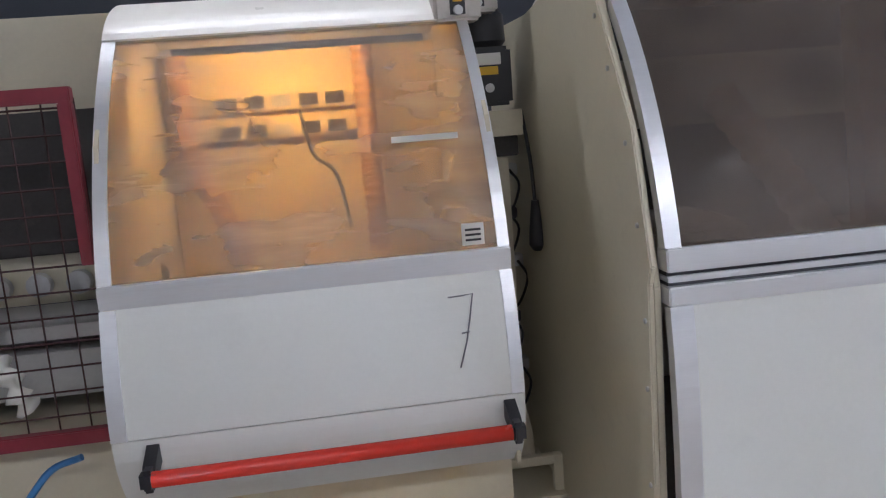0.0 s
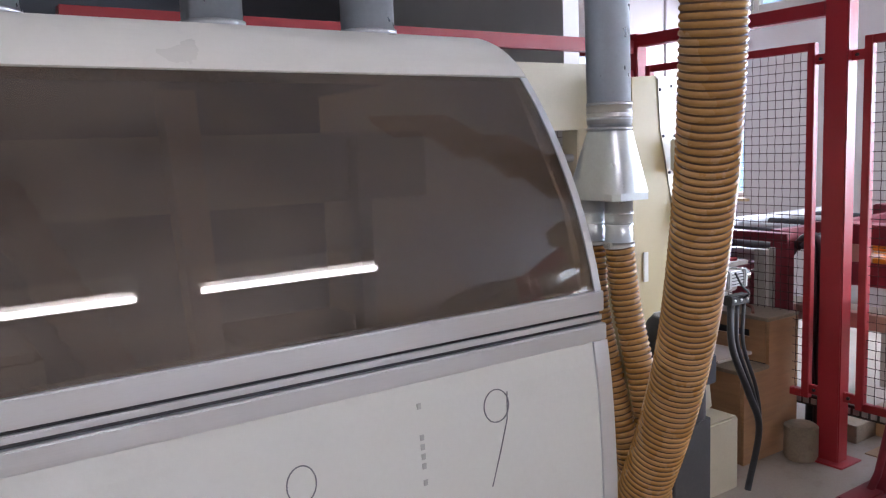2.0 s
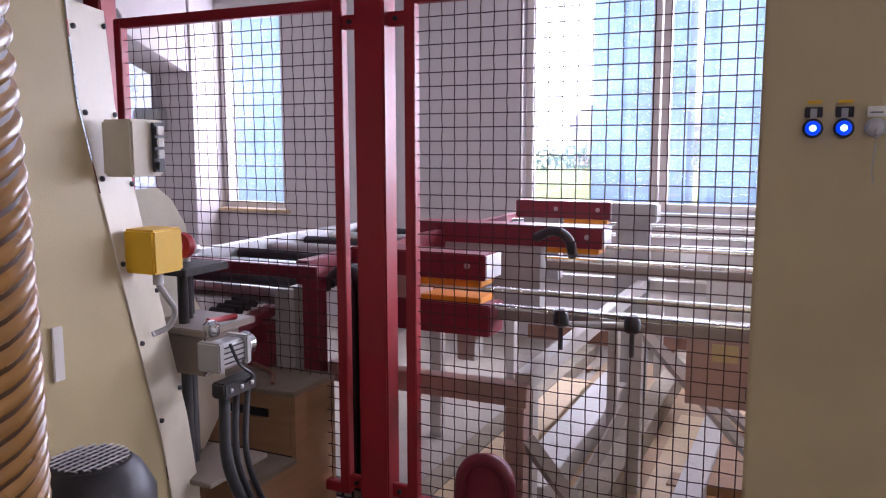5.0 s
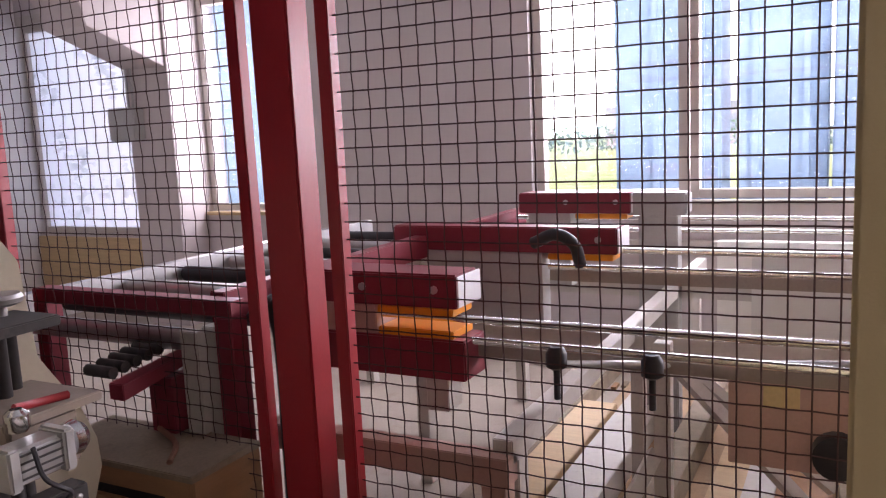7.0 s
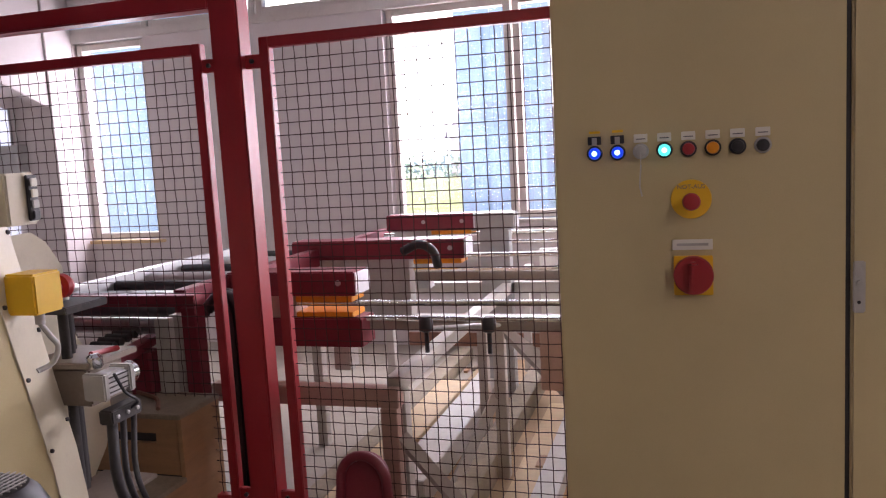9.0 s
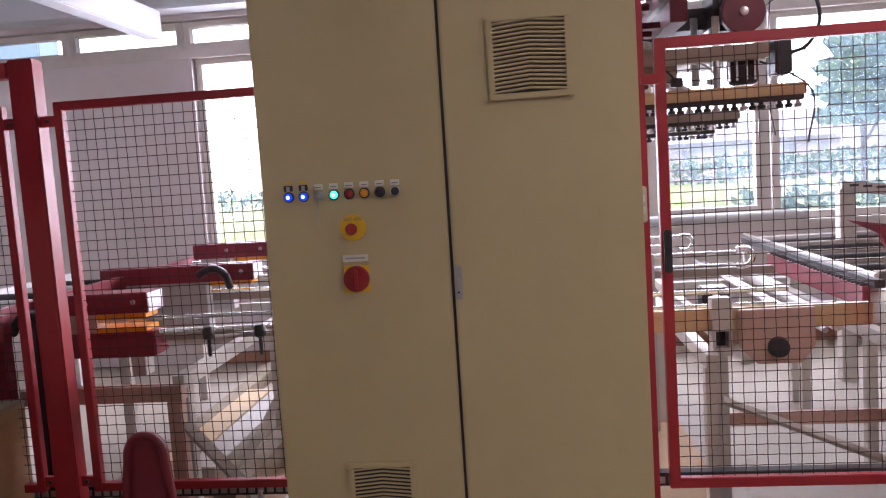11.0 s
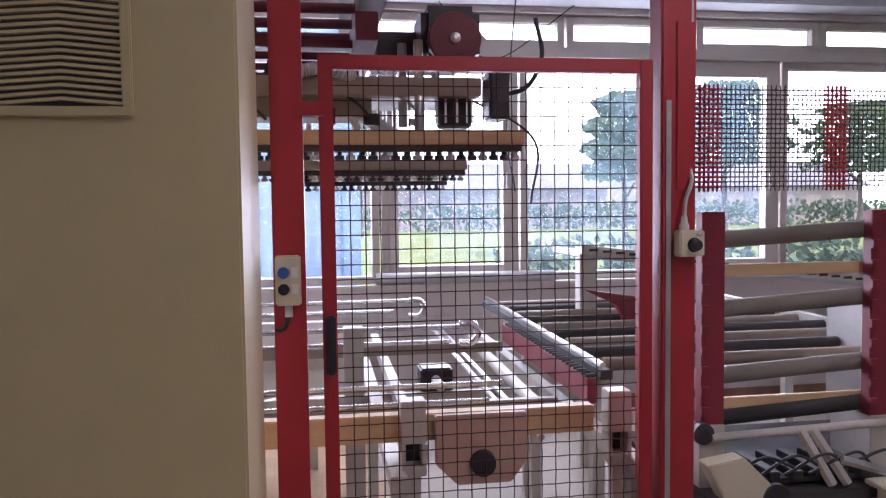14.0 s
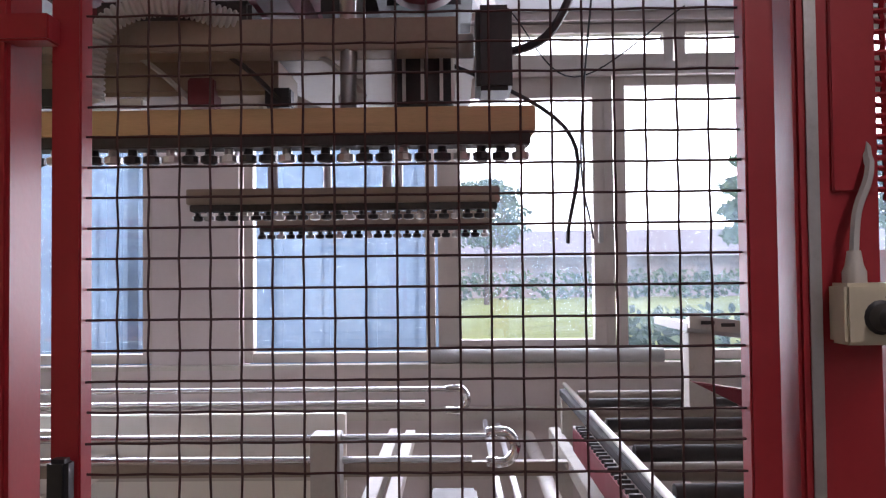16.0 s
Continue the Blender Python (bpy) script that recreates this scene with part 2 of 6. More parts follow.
def rod(a, b, r, n=12):
    return sweep(bmesh.new(), [a, b], r, n)


def bezier(p0, p1, p2, p3, n=24):
    P = [Vector(p) for p in (p0, p1, p2, p3)]
    return [P[0] * (1 - t) ** 3 + P[1] * 3 * t * (1 - t) ** 2 + P[2] * 3 * t * t * (1 - t) + P[3] * t ** 3 for t in (i / n for i in range(n + 1))]


def smooth_path(pts, n=8):
    """A curve through points."""
    P = [Vector(p) for p in pts]
    P = [P[0] * 2 - P[1]] + P + [P[-1] * 2 - P[-2]]
    out = []
    for i in range(1, len(P) - 2):
        a, b, c, d = P[i - 1:i + 3]
        for k in range(n):
            t = k / n
            out.append(0.5 * (2 * b + (c - a) * t + (2 * a - 5 * b + 4 * c - d) * t * t + (3 * b - a - 3 * c + d) * t ** 3))
    out.append(P[-2])
    return out


def prism(profile, axis, a, b, bevel=0.0):
    """A closed outline pushed along an axis. axis x: (y, z); y: (x, z); z: (x, y)."""
    bm = bmesh.new()
    def place(u, v, w):
        return {"x": (w, u, v), "y": (u, w, v), "z": (u, v, w)}[axis]
    A = [bm.verts.new(place(u, v, a)) for u, v in profile]
    B = [bm.verts.new(place(u, v, b)) for u, v in profile]
    n = len(profile)
    bm.faces.new(A)
    bm.faces.new(B[::-1])
    for k in range(n):
        bm.faces.new((A[k], B[k], B[(k + 1) % n], A[(k + 1) % n]))
    bmesh.ops.recalc_face_normals(bm, faces=bm.faces)
    if bevel:
        bmesh.ops.bevel(bm, geom=list(bm.edges), offset=bevel, segments=2, affect="EDGES", clamp_overlap=True)
    return bm


def strip(profile, thick, x0, x1):
    """A bent sheet: profile in (y, z), thickened backwards, from x0 to x1."""
    P = [Vector((0, y, z)) for y, z in profile]
    back = []
    for i, p in enumerate(P):
        d = (P[min(i + 1, len(P) - 1)] - P[max(i - 1, 0)]).normalized()
        back.append(p + Vector((0, d.z, -d.y)) * thick)
    return prism([(p.y, p.z) for p in P] + [(p.y, p.z) for p in back[::-1]], "x", x0, x1)


def lathe(profile, n=20, axis="z", at=(0, 0, 0)):
    """Turned shape: profile of (radius, height)."""
    bm = bmesh.new()
    def ring(r, h):
        out = []
        for k in range(n):
            a = 2 * math.pi * k / n
            u, v = r * math.cos(a), r * math.sin(a)
            c = {"z": (u, v, h), "x": (h, u, v), "y": (u, h, v)}[axis]
            out.append(bm.verts.new(Vector(c) + Vector(at)))
        return out
    for p, q in zip(profile, profile[1:]):
        a, b = ring(*p), ring(*q)
        for k in range(n):
            bm.faces.new((a[k], a[(k + 1) % n], b[(k + 1) % n], b[k])).smooth = True
    bm.faces.new(ring(*profile[0]))
    bm.faces.new(ring(*profile[-1]))
    bmesh.ops.remove_doubles(bm, verts=bm.verts, dist=1e-6)
    for e in bm.edges:
        if len(e.link_faces) == 2 and e.calc_face_angle(0) > 0.6:
            e.smooth = False
    bmesh.ops.recalc_face_normals(bm, faces=bm.faces)
    return bm


def mesh_ob(name, bm, mat):
    me = bpy.data.meshes.new(name)
    bm.to_mesh(me)
    bm.free()
    me.materials.append(mat)
    return new(name, me)


def part(name, bm, mat, parent, label=""):
    ob = mesh_ob(name, bm, mat)
    ob.parent = parent
    ob.matrix_parent_inverse = parent.matrix_world.inverted()
    return tagged(ob, label)


def thing(name, label, category, at=(0, 0, 0), group=""):
    ob = new(name)
    ob.location = at
    ob.empty_display_size = 0.1
    bpy.context.view_layer.update()
    return tagged(ob, label, category, group)


def solo(name, bm, mat, label, category, group=""):
    return tagged(mesh_ob(name, bm, mat), label, category, group)


def structure(name, bm, mat, label="", category=""):
    return tagged(mesh_ob(name, bm, mat), label, category, kind="structure")


def join(*bms):
    out = bmesh.new()
    for b in bms:
        me = bpy.data.meshes.new("tmp")
        b.to_mesh(me)
        b.free()
        out.from_mesh(me)
        bpy.data.meshes.remove(me)
    return out


# ---- the hall ----
structure("floor", bx(-5.0, 8.9, -9.0, 9.0, F - 0.2, F, bevel=0), FLOOR, "dusty grey concrete floor with stains", "floor")
structure("ceiling", bx(-5.2, 9.1, -9.2, 9.2, 3.55, 3.75, bevel=0), CEIL, "pale grey painted ceiling", "ceiling")
structure("wall_west", bx(-5.2, -5.0, -9.2, 9.2, F, 3.55, bevel=0), WALL, "plain white wall", "wall")
structure("wall_south", bx(-5.0, 8.75, -9.2, -9.0, F, 3.55, bevel=0), WALL, "plain white wall", "wall")
# shade of the unlit hall end is painted on as a dark colour
structure("wall_back", bx(-5.0, 5.0, 7.0, 7.2, F, 3.55, bevel=0), DARKW, "back wall of the hall, its unlit darkness put in the colour", "wall")
structure("wall_return", bx(5.0, 5.15, 4.35, 8.74, F, 3.55, bevel=0), WALL, "white wall return", "wall")

# far bay: end wall, portal column with haunch
NY = 8.75
structure("wall_north", bx(5.0, 9.03, NY, NY + 0.25, F, 3.55, bevel=0), WALL, "white plastered end wall", "wall")
structure("wall_column", bx(8.40, 8.747, 6.30, 6.83, F, 3.545, bevel=0.006), PIER, "grey plastered column", "column")
structure("column_haunch", prism([(8.398, 2.19), (7.63, 2.47), (7.60, 2.62), (6.60, 3.545), (8.398, 3.545)], "y", 6.32, 6.81, 0.006), PIER, "sloping haunch of the portal frame", "beam")
solo("wall_panel", bx(8.69, 8.747, 6.86, 8.7, F, 0.62, bevel=0.004), WOOD_L, "pale wood board under a milky window", "board")


def window(name, axis, at, a0, a1, z0, z1, label, casement=False, glass=None):
    """A framed pane in the plane x=at or y=at."""
    w = thing(name, label, "window", (at, (a0 + a1) / 2, z0) if axis == "x" else ((a0 + a1) / 2, at, z0))
    w["kind"] = "structure"
    def b(u0, u1, v0, v1, d0, d1, bev=0.004):
        return bx(at + d0, at + d1, u0, u1, v0, v1, bevel=bev) if axis == "x" else bx(u0, u1, at + d0, at + d1, v0, v1, bevel=bev)
    t = 0.06
    fr = join(b(a0, a0 + t, z0, z1, 0, 0.09), b(a1 - t, a1, z0, z1, 0, 0.09), b(a0 + t, a1 - t, z0, z0 + t, 0, 0.09), b(a0 + t, a1 - t, z1 - t, z1, 0, 0.09))
    part("window_frame", fr, FRAME, w)
    i = t
    if casement:
        s = 0.075
        part("sash", join(b(a0 + t, a0 + t + s, z0 + t, z1 - t, -0.02, 0.07), b(a1 - t - s, a1 - t, z0 + t, z1 - t, -0.02, 0.07),
                          b(a0 + t + s, a1 - t - s, z0 + t, z0 + t + s, -0.02, 0.07), b(a0 + t + s, a1 - t - s, z1 - t - s, z1 - t, -0.02, 0.07)), FRAME, w)
        part("handle", b(a0 + t + 0.02, a0 + t + 0.05, z0 + 0.75, z0 + 0.9, -0.06, -0.02), GREY, w)
        i = t + s
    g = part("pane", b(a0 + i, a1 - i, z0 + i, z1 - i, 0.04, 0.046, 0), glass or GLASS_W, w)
    g.visible_shadow = False
    return w


# east wall: openings between piers
EX = 8.75
ew = bmesh.new()
for y0, y1, z0, z1 in ((3.08, 5.49, F, 2.86), (6.30, 6.86, F, 2.86), (6.86, NY, F, 0.64), (5.49, 6.30, F, 0.88), (-9.0, 3.08, F, 0.94), (0.24, 0.80, 0.94, 2.86), (-9.0, NY, 3.17, 3.55), (6.62, NY, 2.86, 3.17),
                       (-9.0, -5.86, 0.94, 3.17)):
    box(ew, EX, EX + 0.28, y0, y1, z0, z1)
structure("wall_east", ew, PIER, "rose-grey plastered window wall with piers", "wall")
structure("window_sill", bx(EX - 0.06, EX + 0.05, -5.86, 3.06, 0.945, 0.975, bevel=0.005), OFFW, "long pale window sill", "sill")
structure("transom", bx(EX - 0.012, EX + 0.16, -5.84, NY - 0.01, 2.81, 2.895, bevel=0.004), FRAME, "grey transom under the top lights", "trim")
structure("lintel_beam", bx(EX - 0.3, EX - 0.003, -9.0, 6.295, 3.22, 3.545, bevel=0.01), CEIL, "pale concrete lintel beam", "beam")
k = 1
for y0, y1, cas in ((1.97, 3.06, 0), (0.82, 1.955, 0), (-1.02, 0.22, 0), (-2.18, -1.04, 1), (-3.30, -2.20, 0), (-4.52, -3.32, 1), (-5.84, -4.54, 0)):
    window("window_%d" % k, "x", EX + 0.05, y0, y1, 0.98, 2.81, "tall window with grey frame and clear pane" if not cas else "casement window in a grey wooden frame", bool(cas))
    k += 1
y = 6.6
while y > -5.5:
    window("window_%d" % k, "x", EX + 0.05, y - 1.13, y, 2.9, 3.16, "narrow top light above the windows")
    k += 1
    y -= 1.15
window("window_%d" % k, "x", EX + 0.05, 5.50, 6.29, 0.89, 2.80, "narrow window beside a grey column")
window("window_%d" % (k + 1), "x", EX + 0.05, 6.87, 8.74, 0.65, 2.80, "wide window with milky bluish panes", glass=FROST)
structure("window_sill_2", bx(EX - 0.05, EX + 0.045, 5.44, 6.295, 0.855, 0.885, bevel=0.004), WOOD_L, "pale wooden window sill", "sill")
structure("wall_duct", bx(EX - 0.05, EX - 0.003, -5.8, 3.0, 0.62, 0.70, bevel=0.004), OFFW, "cable duct under the windows", "trim")
structure("baseboard", bx(EX - 0.02, EX - 0.003, -5.8, 3.0, F, F + 0.12, bevel=0.003), RUST, "brown skirting along the window wall", "baseboard")
solo("sill_tube", rod((EX - 0.02, -0.98, 1.025), (EX - 0.02, -2.46, 1.015), 0.048, 16), GREY, "grey foam tube lying on the window sill", "tube")

# ceiling lamps
for x0, y0 in ((-1.1, -2.3), (0.8, -2.3), (2.7, -2.3), (-0.9, 2.55)):
    lamp = thing("ceiling_light", "white batten lamp with a long fluorescent tube", "lamp", (x0 + 0.75, y0, 3.3), "batten lamps")
    part("housing", bx(x0, x0 + 1.5, y0 - 0.05, y0 + 0.05, 3.42, 3.55), CAPW, lamp)
    part("tube", rod((x0 + 0.03, y0, 3.39), (x0 + 1.47, y0, 3.39), 0.013, 10), TUBE, lamp)
    area("tube_light", (x0 + 0.75, y0, 3.36), (x0 + 0.75, y0 + 0.01, 0), 1.45, 0.09, 13 if y0 < 0 else 5, (1.0, 0.95, 0.88))

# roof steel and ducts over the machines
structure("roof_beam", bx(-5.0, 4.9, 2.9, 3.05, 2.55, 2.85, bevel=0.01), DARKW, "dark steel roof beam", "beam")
structure("roof_beam_2", bx(4.9, 8.45, 3.2, 3.35, 2.95, 3.2, bevel=0.01), CEIL, "pale roof beam", "beam")
for y0, z0 in ((2.8, 2.5), (3.15, 2.5), (3.35, 2.5)):
    solo("cable_tray", join(bx(-3.0, 3.4, y0, y0 + 0.09, z0, z0 + 0.05), bx(-1.0, -0.97, y0 + 0.03, y0 + 0.06, z0 + 0.05, 3.55), bx(2.0, 2.03, y0 + 0.03, y0 + 0.06, z0 + 0.05, 3.55)), GREY, "dark steel cable tray above the machines", "cable tray", "cable trays")

# outside
structure("ground", bx(-400, 400, -400, 400, -0.6, -0.36, bevel=0), GRASS, "wide green lawn outside", "lawn")
structure("pavement", bx(9.03, 12.0, -60, 60, -0.35, -0.3, bevel=0), FLOOR, "pale paved strip outside", "pavement")
wing = thing("building_wing", "blue-grey clad building wing outside the windows", "building", (12, 3.2, -0.3))
part("wall", bx(11.5, 12.2, 2.15, 3.2, -0.36, 6.0, bevel=0.02), BLUEW, wing)
part("wall", bx(11.5, 12.2, 1.2, 2.0, -0.36, 6.0, bevel=0.02), BLUEW, wing)
part("wall", bx(11.3, 12.2, -1.0, 1.15, -0.36, 3.9, bevel=0.02), BLUEW, wing)
for yy in (1.35, 1.8, 2.3, 2.75):
    part("cladding_rib", bx(11.46, 11.5, yy, yy + 0.06, -0.3, 6.0), BLUEW, wing)
for yy in (-0.85, -0.4, 0.05, 0.5):
    part("cladding_rib", bx(11.27, 11.3, yy, yy + 0.05, -0.3, 3.9), BLUEW, wing)
part("wall", bx(12.0, 12.5, 6.6, 15.5, -0.36, 5.0, bevel=0.02), BLUEW, wing)
part("roof", bx(11.3, 12.4, 1.17, 3.3, 6.0, 6.3, bevel=0.02), ROOF, wing)
# glowing slabs added to give the overexposed white sky and haze
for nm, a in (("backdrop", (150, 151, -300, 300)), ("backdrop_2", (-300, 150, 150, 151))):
    structure(nm, bx(*a, -0.4, 70, bevel=0), HAZE, "glowing backdrop for bright hazy sky and distance", "sky")


def house(x, y, w, d, h, label):
    o = thing("house", label, "house", (x, y, -0.35), "houses across the lawn")
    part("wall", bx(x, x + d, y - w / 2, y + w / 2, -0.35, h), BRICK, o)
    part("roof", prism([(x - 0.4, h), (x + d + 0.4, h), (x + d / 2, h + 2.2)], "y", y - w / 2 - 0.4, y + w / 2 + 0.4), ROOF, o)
    for i in range(int(w // 2.4)):
        yy = y - w / 2 + 1.2 + i * 2.4
        win = part("window", bx(x - 0.05, x, yy - 0.5, yy + 0.5, 0.8, 2.1), GLASS_W, o)
        part("frame", bx(x - 0.08, x - 0.052, yy - 0.55, yy + 0.55, 0.72, 0.8), OFFW, win)


house(62, -12, 22, 9, 2.6, "low brick house across the lawn")
house(66, -38, 20, 9, 2.8, "low brick house behind trees")
house(70, 12, 16, 9, 3.0, "low brick house with dark roof")


def tree(x, y, h, r, n, seed, label):
    rnd = random.Random(seed)
    o = thing("tree", label, "tree", (x, y, -0.35), "trees across the lawn")
    tr = sweep(bmesh.new(), [(x, y, -0.35), (x + 0.1, y, h * 0.3), (x, y + 0.1, h * 0.75)], [0.05 * h / 2, 0.035 * h / 2, 0.01 * h], 8)
    part("trunk", tr, BARK, o)
    for _ in range(5):
        a = rnd.uniform(0, 6.28)
        part("limb", sweep(bmesh.new(), [(x, y, h * rnd.uniform(0.3, 0.5)), (x + math.cos(a) * r * 0.6, y + math.sin(a) * r * 0.6, h * rnd.uniform(0.55, 0.8))], [0.05, 0.02], 6), BARK, o)
    verts, faces = [], []
    for _ in range(n):
        a, b, q = rnd.uniform(0, 6.28), rnd.uniform(-0.5, 1.0), rnd.uniform(0.3, 1) ** 0.5
        lump = 0.75 + 0.3 * math.sin(3 * a + seed) + 0.2 * math.sin(5 * b * 3 + a)
        c = Vector((x + math.cos(a) * r * q * lump * math.sqrt(max(0.05, 1 - b * b * 0.8)), y + math.sin(a) * r * q * lump * math.sqrt(max(0.05, 1 - b * b * 0.8)), h * 0.62 + b * h * 0.36))
        u = Vector((rnd.gauss(0, 1), rnd.gauss(0, 1), rnd.gauss(0, 1))).normalized()
        v = u.orthogonal().normalized()
        s = rnd.uniform(0.1, 0.24)
        i = len(verts)
        verts += [c - u * s, c + v * s * 0.6, c + u * s, c - v * s * 0.6]
        faces.append((i, i + 1, i + 2, i + 3))
    me = bpy.data.meshes.new("crown")
    me.from_pydata([tuple(v) for v in verts], [], faces)
    me.materials.append(LEAF)
    c = new("crown", me)
    c.parent = o
    c.matrix_parent_inverse = o.matrix_world.inverted()


tree(30, -11.6, 5.6, 2.0, 4000, 1, "bushy green tree on the lawn")
tree(42, -22, 8.0, 3.0, 4000, 2, "tall green tree at the edge of the lawn")
tree(50, -3, 7.0, 3.0, 3000, 3, "green tree beside a house")
tree(46, -33, 7.5, 3.4, 3000, 4, "broad green tree behind the hedge")
tree(55, -45, 9, 4, 3000, 5, "broad green tree behind the hedge")


def hedge(x, y0, y1, h, seed, label, leaf=1.0):
    rnd = random.Random(seed)
    verts, faces = [], []
    for _ in range(5000):
        c = Vector((x + rnd.gauss(0, 0.3), rnd.uniform(y0, y1), -0.35 + h * rnd.uniform(0, 1) ** 0.7 * (0.85 + 0.15 * math.sin(rnd.uniform(0, 6)))))
        u = Vector((rnd.gauss(0, 1), rnd.gauss(0, 1), rnd.gauss(0, 1))).normalized()
        v = u.orthogonal().normalized()
        s = rnd.uniform(0.05, 0.1) * leaf
        i = len(verts)
        verts += [c - u * s, c + v * s * 0.6, c + u * s, c - v * s * 0.6]
        faces.append((i, i + 1, i + 2, i + 3))
    me = bpy.data.meshes.new("hedge")
    me.from_pydata([tuple(v) for v in verts], [], faces)
    me.materials.append(LEAF)
    ob = new("hedge", me)
    tagged(ob, label, "hedge", kind="stuff")


hedge(13.0, -9.0, -3.0, 1.5, 11, "leafy green shrubs outside the windows")
hedge(58, -60, 30, 2.0, 12, "long green hedge along the lawn", 3.0)


# ---- curved machine hoods ----
def arc(p0, p1, p2, n=10):
    return [((1 - t) ** 2 * p0[0] + 2 * t * (1 - t) * p1[0] + t * t * p2[0], (1 - t) ** 2 * p0[1] + 2 * t * (1 - t) * p1[1] + t * t * p2[1]) for t in (i / n for i in range(n + 1))]


def pen(pts, r=0.0015):
    return sweep(bmesh.new(), pts, r, 5)


# large hood
H = thing("machine_hood", "cream machine hood with smoked curved window and white panel", "machine hood", (1.6, 1.8, F))
X0, X1 = 0.752, 2.415
glass1 = arc((1.462, 1.205), (1.525, 1.50), (1.722, 1.738))
cap1 = arc((1.722, 1.742), (1.80, 1.835), (1.93, 1.868)) + arc((1.95, 1.87), (2.2, 1.88), (2.42, 1.80))
g = part("window", strip(glass1, 0.006, X0 + 0.036, X1 - 0.022), GLASS_D, H, "smeared smoked plastic window")
part("top_cover", strip(cap1, 0.02, X0, X1), CAPW, H, "white rounded top cover")
off1 = [(y - 0.004, z) for y, z in glass1]
part("stile", strip(off1, 0.03, X0, X0 + 0.036), ALU, H)
part("stile", strip(off1, 0.03, X1 - 0.022, X1), ALU, H)
part("rail", bx(X0, X1, 1.448, 1.50, 1.155, 1.205), ALU, H, "ribbed aluminium rail")
part("rail", bx(X0 + 0.003, X1 - 0.003, 1.452, 1.50, 1.133, 1.146, bevel=0.002), ALU, H)
part("groove", bx(X0 + 0.004, X1 - 0.004, 1.462, 1.50, 1.146, 1.155, bevel=0), BLACK, H)
part("rail", bx(X0, X1, 1.440, 1.49, 1.085, 1.126), ALU, H)
part("groove", bx(X0 + 0.004, X1 - 0.004, 1.456, 1.50, 1.126, 1.133, bevel=0), BLACK, H)
low1 = arc((1.446, 1.085), (1.405, 0.85), (1.42, 0.35))
part("front_panel", strip(low1[::-1], 0.02, X0 + 0.05, X1 - 0.045), WHITE, H, "white front panel with pen marks")
off2 = [(y - 0.006, z) for y, z in low1]
part("stile", strip(off2[::-1], 0.03, X0, X0 + 0.05), ALU, H)
part("stile", strip(off2[::-1], 0.03, X1 - 0.045, X1), ALU, H)


def on_panel(z):
    for a, b in zip(low1, low1[1:]):
        if b[1] <= z <= a[1]:
            return a[0] + (b[0] - a[0]) * (a[1] - z) / (a[1] - b[1]) - 0.001
    return 1.42


def loop(cx, cz, rx, rz, a0=0, a1=360, n=24):
    return [(cx + rx * math.cos(radians(a0 + (a1 - a0) * i / n)), on_panel(cz + rz * math.sin(radians(a0 + (a1 - a0) * i / n))), cz + rz * math.sin(radians(a0 + (a1 - a0) * i / n))) for i in range(n + 1)]


part("pen_mark", join(pen(loop(1.592, 0.945, 0.030, 0.036)), pen(loop(1.594, 0.862, 0.040, 0.047))), INK, H, "handwritten figure 8")
part("pen_mark", join(pen(loop(2.062, 0.995, 0.034, 0.036)), pen([(2.095, on_panel(1.02), 1.02), (2.088, on_panel(0.96), 0.96), (2.062, on_panel(0.89), 0.89), (2.035, on_panel(0.82), 0.82)])), INK, H, "handwritten figure 9")
for zz in (1.03, 0.965, 0.945, 0.925, 0.905, 0.87):
    part("scuff", bx(1.862 - 0.003, 1.868, on_panel(zz) - 0.001, on_panel(zz) + 0.004, zz, zz + 0.012, bevel=0), GREY, H)

side_profile = [(1.475, 0.02), (1.475, 1.12), (1.50, 1.20), (1.56, 1.42), (1.74, 1.74), (1.93, 1.85), (2.42, 1.79), (3.0, 1.79), (3.0, 0.02)]
part("side_panel", prism(side_profile, "x", X0 - 0.022, X0 - 0.002, 0.004), CREAM, H, "tall cream side panel")
part("end_panel", prism([(y + 0.02, z - 0.01) for y, z in side_profile], "x", X1 - 0.012, X1 - 0.002), CREAM, H)
fl = [(1.467, 0.02), (1.467, 1.13), (1.45, 1.17), (1.53, 1.46), (1.73, 1.76), (1.80, 1.74), (1.62, 1.45), (1.55, 1.17), (1.53, 0.02)]
part("edge_flange", prism(fl, "x", X0 - 0.035, X0 - 0.023, 0.003), CREAM, H)
for zz, yy in ((0.25, 1.485), (0.45, 1.485), (0.62, 1.485), (0.68, 1.485), (0.9, 1.485), (1.05, 1.485), (1.25, 1.51), (1.42, 1.56), (1.58, 1.65), (1.7, 1.72)):
    part("screw", lathe([(0.001, -0.004), (0.006, -0.003), (0.006, 0.001), (0.001, 0.002)], 8, "x", (X0 - 0.036, yy, zz)), STEEL, H)
# shade inside the hood put into a dark back and bed
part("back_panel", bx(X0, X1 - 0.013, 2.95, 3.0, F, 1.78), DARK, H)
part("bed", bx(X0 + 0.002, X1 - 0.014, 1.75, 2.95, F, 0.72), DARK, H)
part("inner_beam", bx(X0 + 0.002, X1 - 0.014, 2.2, 2.42, 1.42, 1.62), GREY, H)
part("inner_post", prism([(1.60, 0.75), (1.66, 0.75), (1.62, 1.72), (1.54, 1.72)], "y", 1.98, 2.05), WOOD_L, H, "tan inner stay behind the window")
part("inner_post", bx(2.05, 2.09, 2.0, 2.06, 0.75, 1.6), GREY, H)
hose_pts = smooth_path([(1.2, 2.1, 1.5), (1.28, 1.95, 1.3), (1.36, 1.85, 1.1), (1.40, 1.82, 0.8)], 16)
